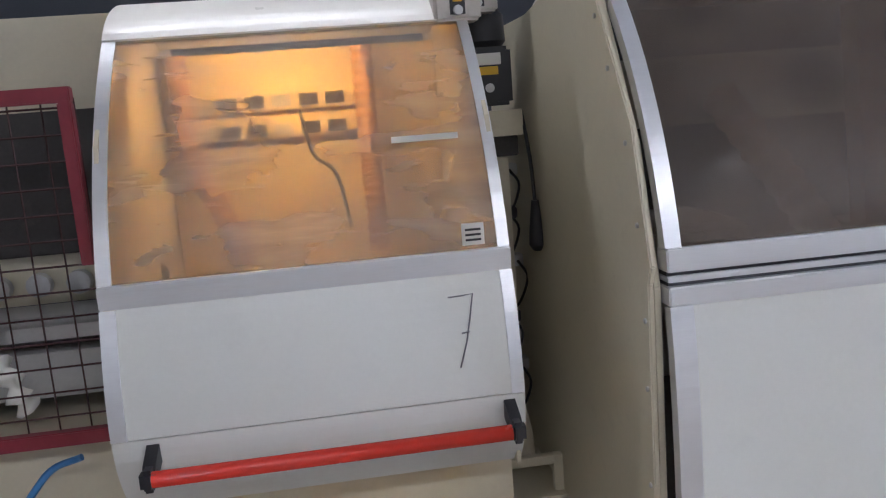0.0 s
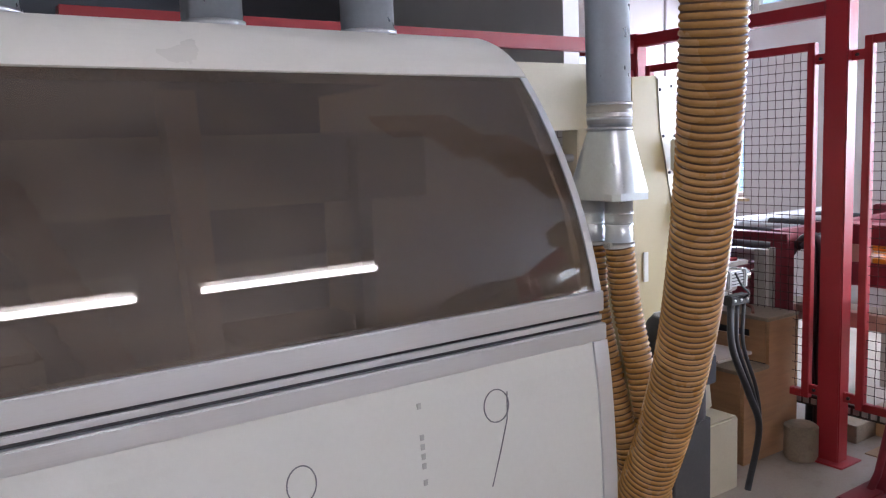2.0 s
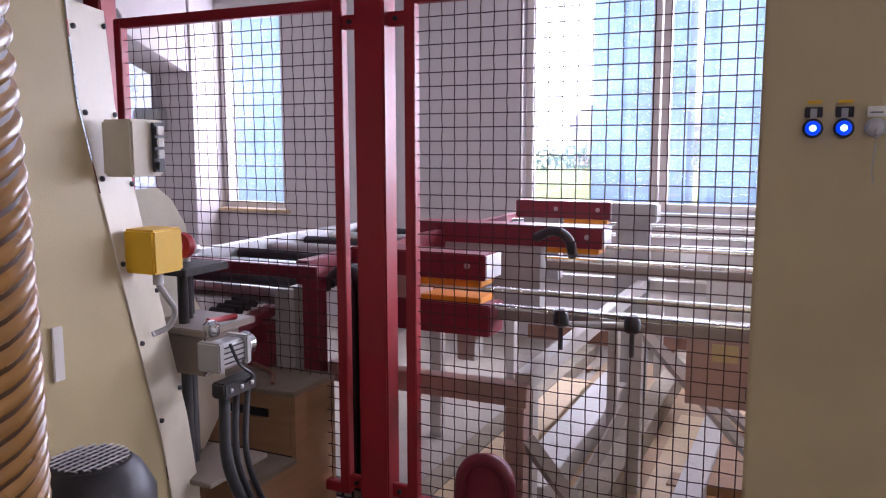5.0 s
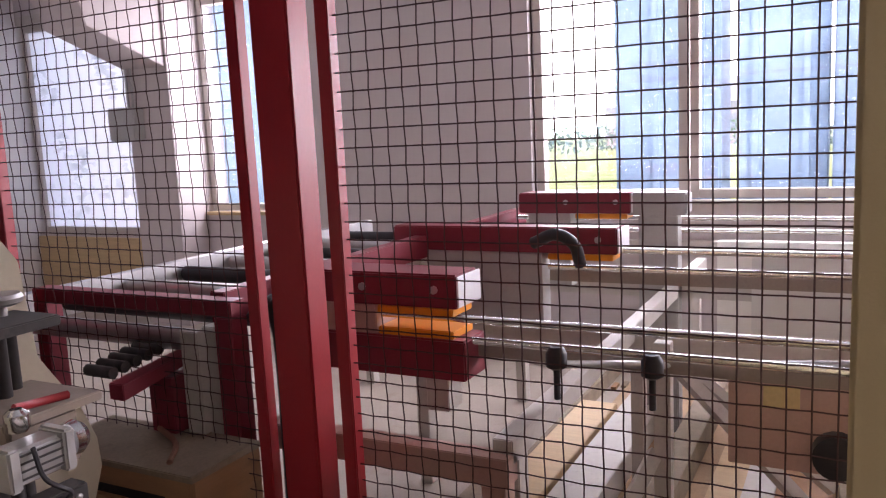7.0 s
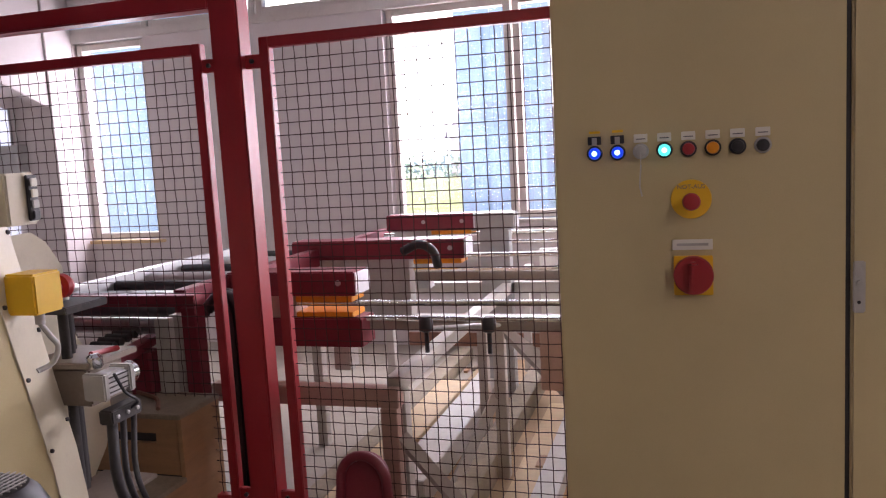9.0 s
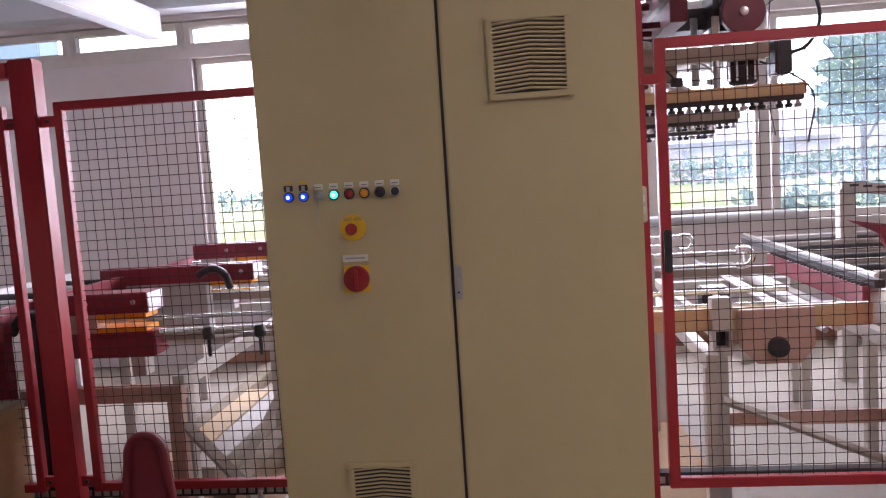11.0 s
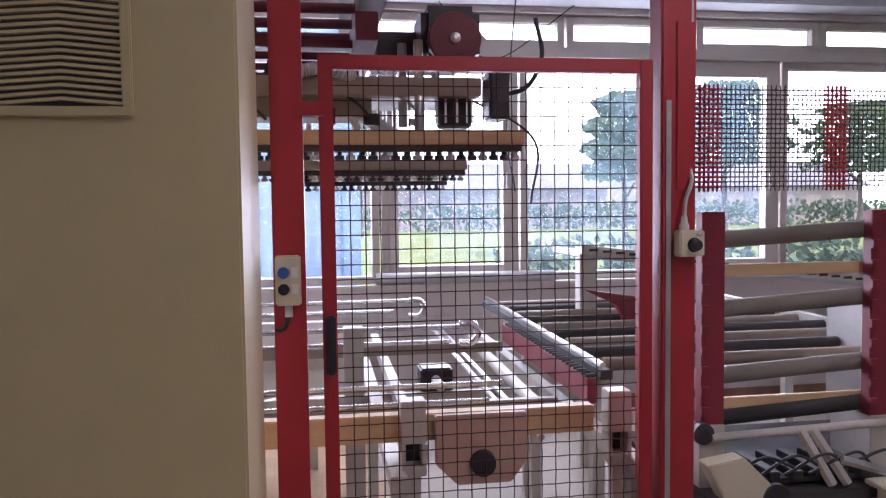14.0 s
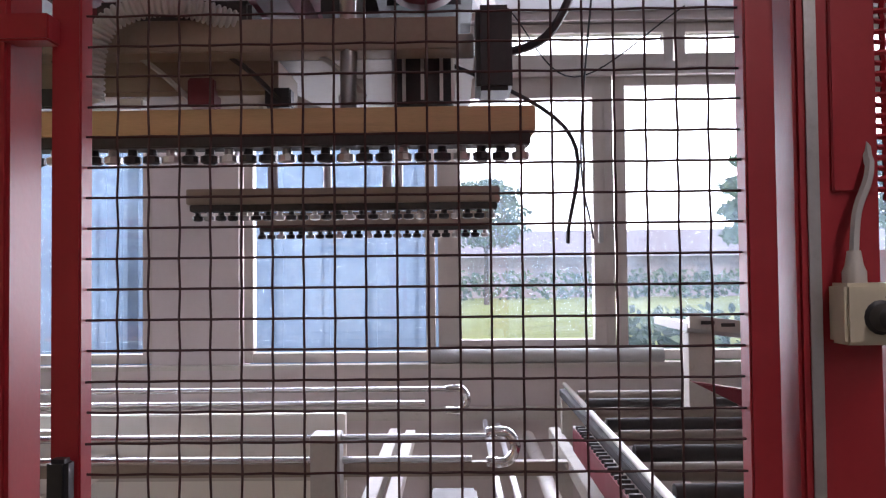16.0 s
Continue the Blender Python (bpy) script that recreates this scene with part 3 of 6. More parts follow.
part("inner_hose", sweep(bmesh.new(), hose_pts, [0.05 + 0.006 * math.sin(i * 1.7) for i in range(len(hose_pts))], 12), HOSE, H)
part("inner_unit", bx(0.95, 1.25, 2.0, 2.4, 0.72, 1.15, bevel=0.02), GREY, H)
part("inner_unit", bx(1.75, 2.2, 2.1, 2.5, 0.72, 1.05, bevel=0.02), GREY, H)
for xx in (1.05, 1.62, 2.12):
    d = thing("exhaust_pipe", "bright galvanised exhaust pipe rising from the hood", "pipe", (xx, 2.35, 1.8), "exhaust pipes")
    part("pipe", rod((xx + 0.18, 2.35, 1.80), (xx + 0.18, 2.38, 3.5), 0.085, 20), GALV, d)
    part("band", rod((xx + 0.18, 2.352, 1.92), (xx + 0.18, 2.352, 1.94), 0.092, 20), GALV, d)

# small lit hood
S = thing("machine_hood", "machine hood with lit amber window, white panel and red grab bar", "machine hood", (0.05, 2.0, F))
A0, A1 = -0.432, 0.487
glass0 = arc((1.722, 1.198), (1.80, 1.50), (2.065, 1.748))
part("window", strip(glass0, 0.006, A0 + 0.032, A1 - 0.028), GLASS_A, S, "smeared smoked plastic window")
part("top_cover", strip(arc((2.06, 1.752), (2.14, 1.84), (2.30, 1.87)) + arc((2.32, 1.872), (2.5, 1.87), (2.7, 1.80)), 0.02, A0, A1), CAPW, S, "white rounded top cover")
offg = [(y - 0.004, z) for y, z in glass0]
part("stile", strip(offg, 0.025, A0, A0 + 0.032), ALU, S)
part("stile", strip(offg, 0.025, A1 - 0.028, A1), ALU, S)
part("rail", bx(A0, A1, 1.708, 1.74, 1.145, 1.198), ALU, S)
low0 = arc((1.712, 1.145), (1.655, 0.98), (1.655, 0.865))
part("front_panel", strip(low0[::-1], 0.02, A0 + 0.035, A1 - 0.03), WHITE, S, "white front panel with a pen mark")
off3 = [(y - 0.004, z) for y, z in low0]
part("stile", strip(off3[::-1], 0.025, A0, A0 + 0.035), ALU, S)
part("stile", strip(off3[::-1], 0.025, A1 - 0.03, A1), ALU, S)
part("lower_cover", strip(arc((1.655, 0.862), (1.655, 0.74), (1.76, 0.655))[::-1], 0.02, A0, A1), WHITE, S)
part("grab_bar", rod((A0 + 0.085, 1.585, 0.80), (A1 - 0.05, 1.585, 0.80), 0.0175, 18), REDTUBE, S, "glossy red tube handle")
for xx in (A0 + 0.068, A1 - 0.055):
    part("bar_bracket", join(bx(xx, xx + 0.035, 1.565, 1.61, 0.775, 0.825, bevel=0.01), prism([(1.58, 0.80), (1.60, 0.825), (1.665, 0.855), (1.67, 0.81), (1.61, 0.79)], "x", xx + 0.004, xx + 0.031)), BLACK, S)


def p0y(z):
    return 1.712 - (1.145 - z) * 0.34 if z > 1.0 else 1.6625 - (1.0 - z) * 0.05


part("pen_mark", pen([(0.330, p0y(1.097) - 0.004, 1.097), (0.36, p0y(1.098) - 0.004, 1.098), (0.388, p0y(1.10) - 0.004, 1.10), (0.378, p0y(1.06) - 0.004, 1.06), (0.362, p0y(1.0) - 0.004, 1.0), (0.343, 1.655, 0.94)], 0.002), INK, S, "handwritten figure 7")
part("pen_mark", pen([(0.352, 1.662, 1.018), (0.370, 1.662, 1.020)], 0.002), INK, S)
part("warning_label", bx(0.378, 0.430, 1.722, 1.726, 1.207, 1.258, bevel=0), PAPER, S, "white label with black marks")
for i in range(3):
    part("label_print", bx(0.386, 0.422, 1.7195, 1.7215, 1.217 + i * 0.012, 1.222 + i * 0.012, bevel=0), BLACK, S)
part("tape", bx(0.24, 0.395, 1.782, 1.786, 1.452, 1.466, bevel=0), TAPE, S, "strip of pale tape")
part("side_panel", prism([(1.72, 0.66), (1.72, 1.15), (1.75, 1.22), (1.84, 1.5), (2.08, 1.74), (2.3, 1.86), (2.9, 1.80), (2.9, 0.66)], "x", A1 - 0.014, A1 - 0.004), CREAM, S)
part("side_panel", prism([(1.72, 0.66), (1.72, 1.15), (1.75, 1.22), (1.84, 1.5), (2.08, 1.74), (2.3, 1.86), (2.9, 1.80), (2.9, 0.66)], "x", A0 + 0.004, A0 + 0.014), CREAM, S)
part("inner_back", bx(A0 + 0.016, A1 - 0.016, 2.62, 2.68, 0.9, 1.75), BRASSW, S, "amber lit back plate")
part("inner_floor", bx(A0 + 0.016, A1 - 0.016, 1.9, 2.6, 0.86, 0.95), GREY, S)
for zz in (1.47, 1.56):
    part("slot_bar", bx(-0.34, 0.19, 2.585, 2.615, zz, zz + 0.06), BRASSW, S)
    for i in range(6):
        part("slot", bx(-0.325 + i * 0.085, -0.265 + i * 0.085, 2.578, 2.584, zz + 0.01, zz + 0.048, bevel=0), DARK if i % 3 else GREY, S)
for xx, dx in ((-0.345, 0.03), (0.225, 0.0)):
    hp = smooth_path([(xx, 2.52, 1.74), (xx + dx * 0.3, 2.52, 1.55), (xx + dx, 2.50, 1.38), (xx + dx * 3, 2.45, 1.28), (xx + dx * 5, 2.42, 1.1)], 22)
    part("inner_hose", sweep(bmesh.new(), hp, [0.032 + 0.004 * math.sin(i * 1.6) for i in range(len(hp))], 12), HOSE, S)
part("cable", sweep(bmesh.new(), smooth_path([(0.02, 2.4, 1.55), (0.05, 2.35, 1.42), (0.11, 2.3, 1.36), (0.14, 2.3, 1.2)], 8), 0.006, 6), BLACK, S)
part("lamp", rod((-0.2, 2.2, 1.785), (0.3, 2.2, 1.785), 0.012, 8), WARM, S, "glowing amber work lamp")
area("hood_lamp", (-0.05, 2.22, 1.72), (-0.05, 2.6, 1.35), 0.45, 0.06, 6, (1.0, 0.60, 0.20))

# cream machine body between and behind the hoods
B = thing("milling_machine", "long cream machine frame behind guard mesh", "machine", (-1.0, 2.4, F))
part("upper_body", bx(-3.0, A0 - 0.01, 2.35, 2.9, 1.05, 1.86, bevel=0.01), CREAM, B)
part("lower_body", bx(-3.0, A1 + 0.02, 1.95, 2.9, F, 0.80, bevel=0.01), CREAM, B)
# dark sheet painted for the shaded opening in the body
part("bay_shade", bx(-3.0, A0 - 0.02, 2.3, 2.345, 1.2, 1.6), DARK, B)
part("track", bx(-3.0, A0 - 0.02, 2.02, 2.3, 1.02, 1.06), STEEL, B)
part("track", rod((-3.0, 2.0, 1.075), (A0 - 0.02, 2.0, 1.075), 0.014), STEEL, B)
part("slide", bx(-3.0, A0 - 0.02, 2.05, 2.3, 0.86, 0.98), GREY, B)
part("base_plate", bx(0.42, 0.80, 2.2, 2.95, F, 0.30, bevel=0.006), CREAM, B)
for i in range(8):
    xx = -1.2 + i * 0.11
    part("knob", lathe([(0.004, -0.05), (0.034, -0.045), (0.036, -0.02), (0.026, 0.0)], 12, "y", (xx, 2.34, 1.115)), STEEL, B)
G = thing("guard_mesh", "red framed wire guard in front of the machine", "guard", (-1.0, 1.86, 0.8))
part("frame", join(bx(-2.6, A0 - 0.03, 1.84, 1.87, 1.60, 1.635), bx(-2.6, A0 - 0.03, 1.84, 1.87, 0.80, 0.835), bx(A0 - 0.06, A0 - 0.03, 1.838, 1.872, 1.23, 1.60)), RED_D, G)
wb = bmesh.new()
for i in range(13):
    sweep(wb, [(-2.6, 1.86, 0.87 + i * 0.06), (A0 - 0.03, 1.86, 0.87 + i * 0.06)], 0.0025, 4)
for i in range(30):
    sweep(wb, [(-2.55 + i * 0.072, 1.865, 0.83), (-2.55 + i * 0.072, 1.865, 1.61)], 0.0022, 4)
part("wires", wb, WIRE, G)
solo("rag", sweep(bmesh.new(), smooth_path([(-0.78, 1.98, 1.0), (-0.74, 1.96, 0.96), (-0.72, 1.95, 0.9), (-0.70, 1.96, 0.86)], 4), [0.012 + 0.012 * (i % 3) for i in range(13)], 7), PAPER, "crumpled pale rag hanging on the machine", "rag")
solo("air_hose", sweep(bmesh.new(), smooth_path([(-0.85, 1.80, 0.62), (-0.72, 1.82, 0.66), (-0.64, 1.85, 0.74), (-0.56, 1.84, 0.77)], 8), 0.009, 8), paint("blue_hose", (0.05, 0.18, 0.42), 0.35), "thin blue air hose on the machine base", "hose")

# unit column in the gap between the hoods
C = thing("drive_unit", "cream column with black motor and switch box", "machine unit", (0.62, 2.5, F))
part("column", prism([(0.555, 0.2), (0.70, 0.2), (0.685, 0.42), (0.66, 0.55), (0.66, 1.36), (0.585, 1.36), (0.585, 0.6), (0.545, 0.42)], "y", 2.44, 2.60, 0.004), CREAM, C)
part("column_rib", bx(0.612, 0.626, 2.425, 2.438, 0.45, 1.34), CREAM, C)
part("foot", bx(0.535, 0.66, 2.40, 2.62, 0.14, 0.2), CREAM, C)
part("bracket", bx(0.53, 0.70, 2.38, 2.62, 1.425, 1.505), CREAM, C)
part("spacer", bx(0.57, 0.69, 2.42, 2.6, 1.36, 1.425), DARK, C)
mo = part("motor", join(bx(0.525, 0.68, 2.40, 2.60, 1.52, 1.70, bevel=0.012), lathe([(0.06, 1.70), (0.075, 1.72), (0.072, 1.80), (0.055, 1.82), (0.05, 1.84)], 18, "z", (0.61, 2.50, 0))), BLACK, C, "black motor with labels")
part("label", bx(0.56, 0.645, 2.395, 2.399, 1.645, 1.68, bevel=0), PAPER, mo)
part("label", bx(0.575, 0.635, 2.395, 2.399, 1.615, 1.64, bevel=0), YELLOW, mo)
part("cap", lathe([(0.001, -0.006), (0.014, -0.004), (0.014, 0.004)], 12, "y", (0.606, 2.396, 1.575)), STEEL, mo)


def switch_box(x, y, z, label):
    o = thing("switch_box", label, "switch box", (x, y, z), "switch boxes")
    part("box", bx(x, x + 0.125, y, y + 0.09, z, z + 0.15, bevel=0.008), OFFW, o)
    part("plate", bx(x + 0.042, x + 0.082, y - 0.004, y - 0.001, z + 0.015, z + 0.14, bevel=0), BLACK, o)
    for i, m in enumerate((STEEL, YELLOW, STEEL, YELLOW)):
        zz = z + 0.025 + i * 0.03
        if m is STEEL:
            part("button", lathe([(0.012, -0.016), (0.013, -0.012), (0.013, -0.004)], 12, "y", (x + 0.062, y, zz)), m, o)
        else:
            part("marker", bx(x + 0.05, x + 0.074, y - 0.007, y - 0.0045, zz - 0.008, zz + 0.010, bevel=0), m, o)
    return o


switch_box(0.515, 2.36, 1.80, "grey switch box with round buttons on top of a motor")
switch_box(0.40, 2.05, 1.745, "grey switch box with round buttons beside the lit hood")
fr = thing("floor_frame", "small cream steel frame on the floor", "frame", (0.62, 2.3, F))
part("leg", bx(0.70, 0.73, 2.24, 2.27, F, 0.42), CREAM, fr)
part("leg", bx(0.48, 0.51, 2.24, 2.27, F, 0.42), CREAM, fr)
part("top_bar", bx(0.51, 0.70, 2.24, 2.27, 0.39, 0.42), CREAM, fr)
part("bottom_bar", bx(0.51, 0.70, 2.24, 2.27, 0.10, 0.13), CREAM, fr)
for zz in (0.62, 0.95, 1.22):
    solo("hose_clip", rod((0.42, 2.75, zz), (0.56, 2.75, zz), 0.022, 10), BLACK, "black cable fitting on the machine", "fitting", "cable fittings")
solo("hanging_plug", join(sweep(bmesh.new(), smooth_path([(0.70, 2.40, 1.5), (0.71, 2.36, 1.35), (0.715, 2.35, 1.22)], 6), 0.006, 6), lathe([(0.012, 1.06), (0.026, 1.08), (0.024, 1.12), (0.012, 1.22)], 12, "z", (0.715, 2.35, 0))), BLACK, "black plug hanging on its cable", "plug")

# ---- extraction pipe, hoses ----
D = thing("extraction_pipe", "galvanised extraction pipe with a flared boot", "duct", (3.12, 2.12, 1.0))
part("pipe", rod((3.115, 2.10, 1.60), (3.09, 2.10, 3.5), 0.077, 28), GALV, D)
for zz in (1.605, 1.64, 1.69):
    part("band", rod((3.115, 2.10, zz), (3.115, 2.10, zz + 0.010), 0.0805, 28), GALV, D)
bm = bmesh.new()
n = 28
top = [bm.verts.new((3.115 + 0.079 * math.cos(2 * math.pi * k / n), 2.10 + 0.079 * math.sin(2 * math.pi * k / n), 1.60)) for k in range(n)]
def sq(k, hx, hy, z):
    a = 2 * math.pi * k / n
    c, s_ = math.cos(a), math.sin(a)
    q = max(abs(c), abs(s_))
    return (3.11 + hx * c / q, 2.11 + hy * s_ / q, z)
mid = [bm.verts.new(sq(k, 0.085, 0.130, 1.385)) for k in range(n)]
bot = [bm.verts.new(sq(k, 0.085, 0.130, 1.36)) for k in range(n)]
for a, b in ((top, mid), (mid, bot)):
    for k in range(n):
        bm.faces.new((a[k], a[(k + 1) % n], b[(k + 1) % n], b[k])).smooth = a is top
bm.faces.new(bot[::-1])
bmesh.ops.recalc_face_normals(bm, faces=bm.faces)
part("boot", bm, GALV, D, "flared sheet-metal boot")
part("joint_band", join(rod((3.115, 2.10, 1.625), (3.115, 2.10, 1.70), 0.0795, 28), rod((3.115, 2.10, 1.66), (3.115, 2.10, 1.668), 0.081, 28)), STEEL, D, "dull tape joint")
for xx, yy in ((3.10, 2.175), (3.12, 2.065)):
    part("spigot", join(rod((xx, yy, 1.20), (xx, yy, 1.358), 0.049, 20), rod((xx, yy, 1.31), (xx, yy, 1.318), 0.052, 20), rod((xx, yy, 1.27), (xx, yy, 1.278), 0.052, 20)), GALV, D)
    part("clamp", join(rod((xx, yy, 1.195), (xx, yy, 1.210), 0.055, 20), bx(xx - 0.07, xx - 0.05, yy - 0.02, yy + 0.01, 1.192, 1.212)), STEEL, D)


def ribbed(pts, r, pitch, depth):
    P = smooth_path(pts, 60)
    L, acc = 0.0, [0.0]
    for a, b in zip(P, P[1:]):
        L += (b - a).length
        acc.append(L)
    steps = int(L / pitch * 8)
    out, rad, j = [], [], 0
    for i in range(steps + 1):
        s = L * i / steps
        while j < len(acc) - 2 and acc[j + 1] < s:
            j += 1
        f = (s - acc[j]) / max(1e-6, acc[j + 1] - acc[j])
        out.append(P[j].lerp(P[j + 1], f))
        rad.append(r + depth * (0.8, 1.0, 1.0, 0.8, 0.1, -1.0, -1.0, 0.1)[i % 8])
    return sweep(bmesh.new(), out, rad, 28)


def hose(pts, r, pitch, depth, label):
    o = thing("suction_hose", label, "hose", pts[-1], "suction hoses")
    part("tube", ribbed(pts, r, pitch, depth), HOSE, o)
    part("wire_coil", sweep(bmesh.new(), smooth_path(pts, 60), r - depth * 0.45, 28), COIL, o, "dark coil in the grooves")
    part("cuff", sweep(bmesh.new(), smooth_path(pts, 60)[:4], r + depth * 1.3, 28), GALV, o)


hose([(2.60, 1.26, 2.75), (2.665, 1.325, 1.83), (2.765, 1.435, 1.34), (2.865, 1.59, 0.88), (2.91, 1.77, 0.45), (2.90, 1.93, 0.15), (2.85, 2.1, F + 0.09)], 0.079, 0.0195, 0.0029, "large tan ribbed suction hose hanging from above")
hose([(3.10, 2.175, 1.205), (3.10, 2.16, 0.95), (3.13, 2.10, 0.62), (3.17, 2.06, 0.3), (3.16, 2.16, F + 0.07)], 0.048, 0.021, 0.003, "tan ribbed suction hose under a sheet-metal boot")
hose([(3.12, 2.065, 1.205), (3.15, 2.06, 0.98), (3.18, 2.01, 0.68), (3.19, 1.96, 0.35), (3.25, 2.0, F + 0.07)], 0.050, 0.021, 0.003, "tan ribbed suction hose under a sheet-metal boot")

# ---- cream end machine with control arm ----
M = thing("end_machine", "cream machine stand with a tall sloped side panel", "machine", (3.6, 2.5, F))
bb = bmesh.new()
box(bb, 2.55, 3.60, 2.62, 2.72, 1.62, 1.90, 0.004)
box(bb, 2.55, 2.85, 2.62, 2.72, 1.28, 1.62, 0.004)
box(bb, 3.46, 3.60, 2.62, 2.72, 1.28, 1.62, 0.004)
box(bb, 2.55, 3.60, 2.62, 2.72, 0.955, 1.28, 0.004)
box(bb, 2.55, 3.60, 2.60, 2.72, 0.86, 0.935, 0.004)
part("back_frame", bb, CREAM, M, "cream frame with an open window")
part("rail", rod((2.5, 2.66, 1.50), (3.6, 2.66, 1.50), 0.018), STEEL, M)
part("rail", rod((2.5, 2.60, 1.305), (3.6, 2.60, 1.305), 0.016), RUST, M)
part("cap_knob", lathe([(0.02, -0.03), (0.024, -0.02), (0.024, 0.0)], 12, "y", (3.03, 2.618, 1.80)), BLACK, M)
part("side_panel", prism([(3.60, 0.25), (3.60, 1.83), (3.76, 1.84), (3.78, 1.60), (3.85, 1.30), (3.99, 0.70), (4.055, 0.25)], "y", 2.44, 2.60, 0.004), CREAM_D, M, "tall beige plate")
bm = bmesh.new()
edge_in = [(3.725, 2.436, 1.84), (3.745, 2.436, 1.60), (3.815, 2.436, 1.30), (3.955, 2.436, 0.70), (4.02, 2.436, 0.25)]
va = [bm.verts.new((x + 0.03, 2.434, z)) for x, y, z in edge_in]
vb = [bm.verts.new((x + 0.20, 2.50, z)) for x, y, z in edge_in]
vc = [bm.verts.new((x + 0.20, 2.60, z)) for x, y, z in edge_in]
for i in range(len(va) - 1):
    bm.faces.new((va[i], va[i + 1], vb[i + 1], vb[i]))
    bm.faces.new((vb[i], vb[i + 1], vc[i + 1], vc[i]))
part("cover_strip", bm, CREAM, M, "light cream cover strip with black screws")
for x, y, z in ((3.775, 2.434, 1.78), (3.795, 2.434, 1.58), (3.835, 2.434, 1.42), (3.885, 2.434, 1.2), (3.935, 2.434, 0.98), (3.99, 2.434, 0.75), (3.915, 2.489, 1.80), (3.935, 2.489, 1.58), (3.98, 2.489, 1.4), (4.05, 2.489, 1.1), (4.12, 2.489, 0.8)):
    part("screw", lathe([(0.001, -0.006), (0.007, -0.004), (0.007, 0.002)], 8, "y", (x, y + 0.004, z)), BLACK, M)
part("pedestal", bx(3.55, 4.24, 2.36, 2.75, F, 0.235, bevel=0.01), CREAM, M)
part("lower_wall", bx(2.45, 3.56, 2.45, 2.75, F, 0.42, bevel=0.006), OFFW, M)
# shade of the recess put into the colour of its back
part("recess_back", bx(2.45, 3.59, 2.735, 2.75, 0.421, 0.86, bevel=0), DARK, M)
part("cutter_guard", prism([(2.98, 0.42), (3.06, 0.78), (3.10, 0.78), (3.20, 0.44)], "y", 2.47, 2.50, 0.004), RED_D, M, "dark red cutter guard")
for xx, zz, rr in ((3.08, 0.74, 0.05), (3.24, 0.70, 0.06), (3.40, 0.62, 0.045)):
    part("spindle", lathe([(0.012, -0.10), (rr * 0.6, -0.09), (rr, -0.05), (rr, 0.10), (rr * 0.7, 0.12)], 18, "y", (xx, 2.58, zz)), STEEL, M)
part("slide_block", bx(3.14, 3.34, 2.50, 2.60, 0.56, 0.60), STEEL, M)
part("valve_block", bx(3.28, 3.50, 2.48, 2.60, 0.421, 0.54, bevel=0.008), BLACK, M)
for k_ in range(4):
    part("air_line", sweep(bmesh.new(), smooth_path([(3.10 + 0.09 * k_, 2.50, 0.80), (3.14 + 0.08 * k_, 2.44, 0.66), (3.18 + 0.07 * k_, 2.47, 0.52), (3.30, 2.49, 0.48)], 6), 0.007, 6), BLACK if k_ % 2 else GREY, M)
part("tag", bx(3.38, 3.42, 2.612, 2.618, 1.12, 1.22, bevel=0), PAPER, M)
part("tag", bx(3.66, 3.69, 2.43, 2.437, 0.95, 1.08, bevel=0.002), PAPER, M)

K1 = thing("control_box", "cream control box with white and black push buttons", "control box", (3.82, 2.40, 1.45))
part("box", bx(3.80, 3.905, 2.35, 2.45, 1.425, 1.565, bevel=0.006), CREAM, K1)
part("button_plate", bx(3.862, 3.897, 2.338, 2.348, 1.435, 1.558, bevel=0.002), BLACK, K1)
for i, m in enumerate((BLACK, GREY, PAPER, PAPER)):
    part("button", bx(3.868, 3.891, 2.331, 2.337, 1.440 + i * 0.029, 1.462 + i * 0.029, bevel=0.002), m, K1)
K2 = thing("emergency_stop", "yellow box with red mushroom button", "emergency stop", (3.88, 2.34, 1.25))
part("box", bx(3.82, 3.925, 2.32, 2.425, 1.185, 1.30, bevel=0.006), YELLOW, K2)
part("mushroom_button", lathe([(0.014, 0.0), (0.014, 0.02), (0.034, 0.024), (0.036, 0.04), (0.028, 0.054), (0.005, 0.058)], 18, "x", (3.926, 2.355, 1.245)), REDKNOB, K2)
part("gland", rod((3.88, 2.37, 1.185), (3.88, 2.37, 1.15), 0.014), GREY, K2)
part("cable", sweep(bmesh.new(), smooth_path([(3.88, 2.37, 1.15), (3.90, 2.36, 1.11), (3.935, 2.37, 1.07), (3.94, 2.40, 1.02), (3.90, 2.42, 1.005)], 6), 0.008, 8), GREY, K2)

for unit, move in ((K1, (0.04, -0.01, 0.0)), (K2, (0.085, 0.03, -0.012))):
    unit.location = unit.location + Vector(move)

# wheel guard plate, pneumatic clamp
V = thing("clamp_unit", "pneumatic clamp with black guide posts and hand wheel", "machine unit", (4.25, 2.5, 0.6))
part("guard_plate", prism([(3.97, 0.24), (3.97, 1.36), (4.30, 1.37), (4.36, 1.33), (4.42, 1.24), (4.44, 1.0), (4.54, 0.84), (4.58, 0.74), (4.585, 0.66), (4.54, 0.54), (4.45, 0.44), (4.42, 0.24)], "y", 2.72, 2.735, 0.003), CREAM, V, "cream curved guard plate")
part("guide_plate", bx(4.15, 4.34, 2.48, 2.64, 1.122, 1.145), DARK, V)
for xx, yy in ((4.19, 2.53), (4.25, 2.57), (4.30, 2.61)):
    part("guide_post", rod((xx, yy, 0.45), (xx, yy, 1.122), 0.016), DARK, V)
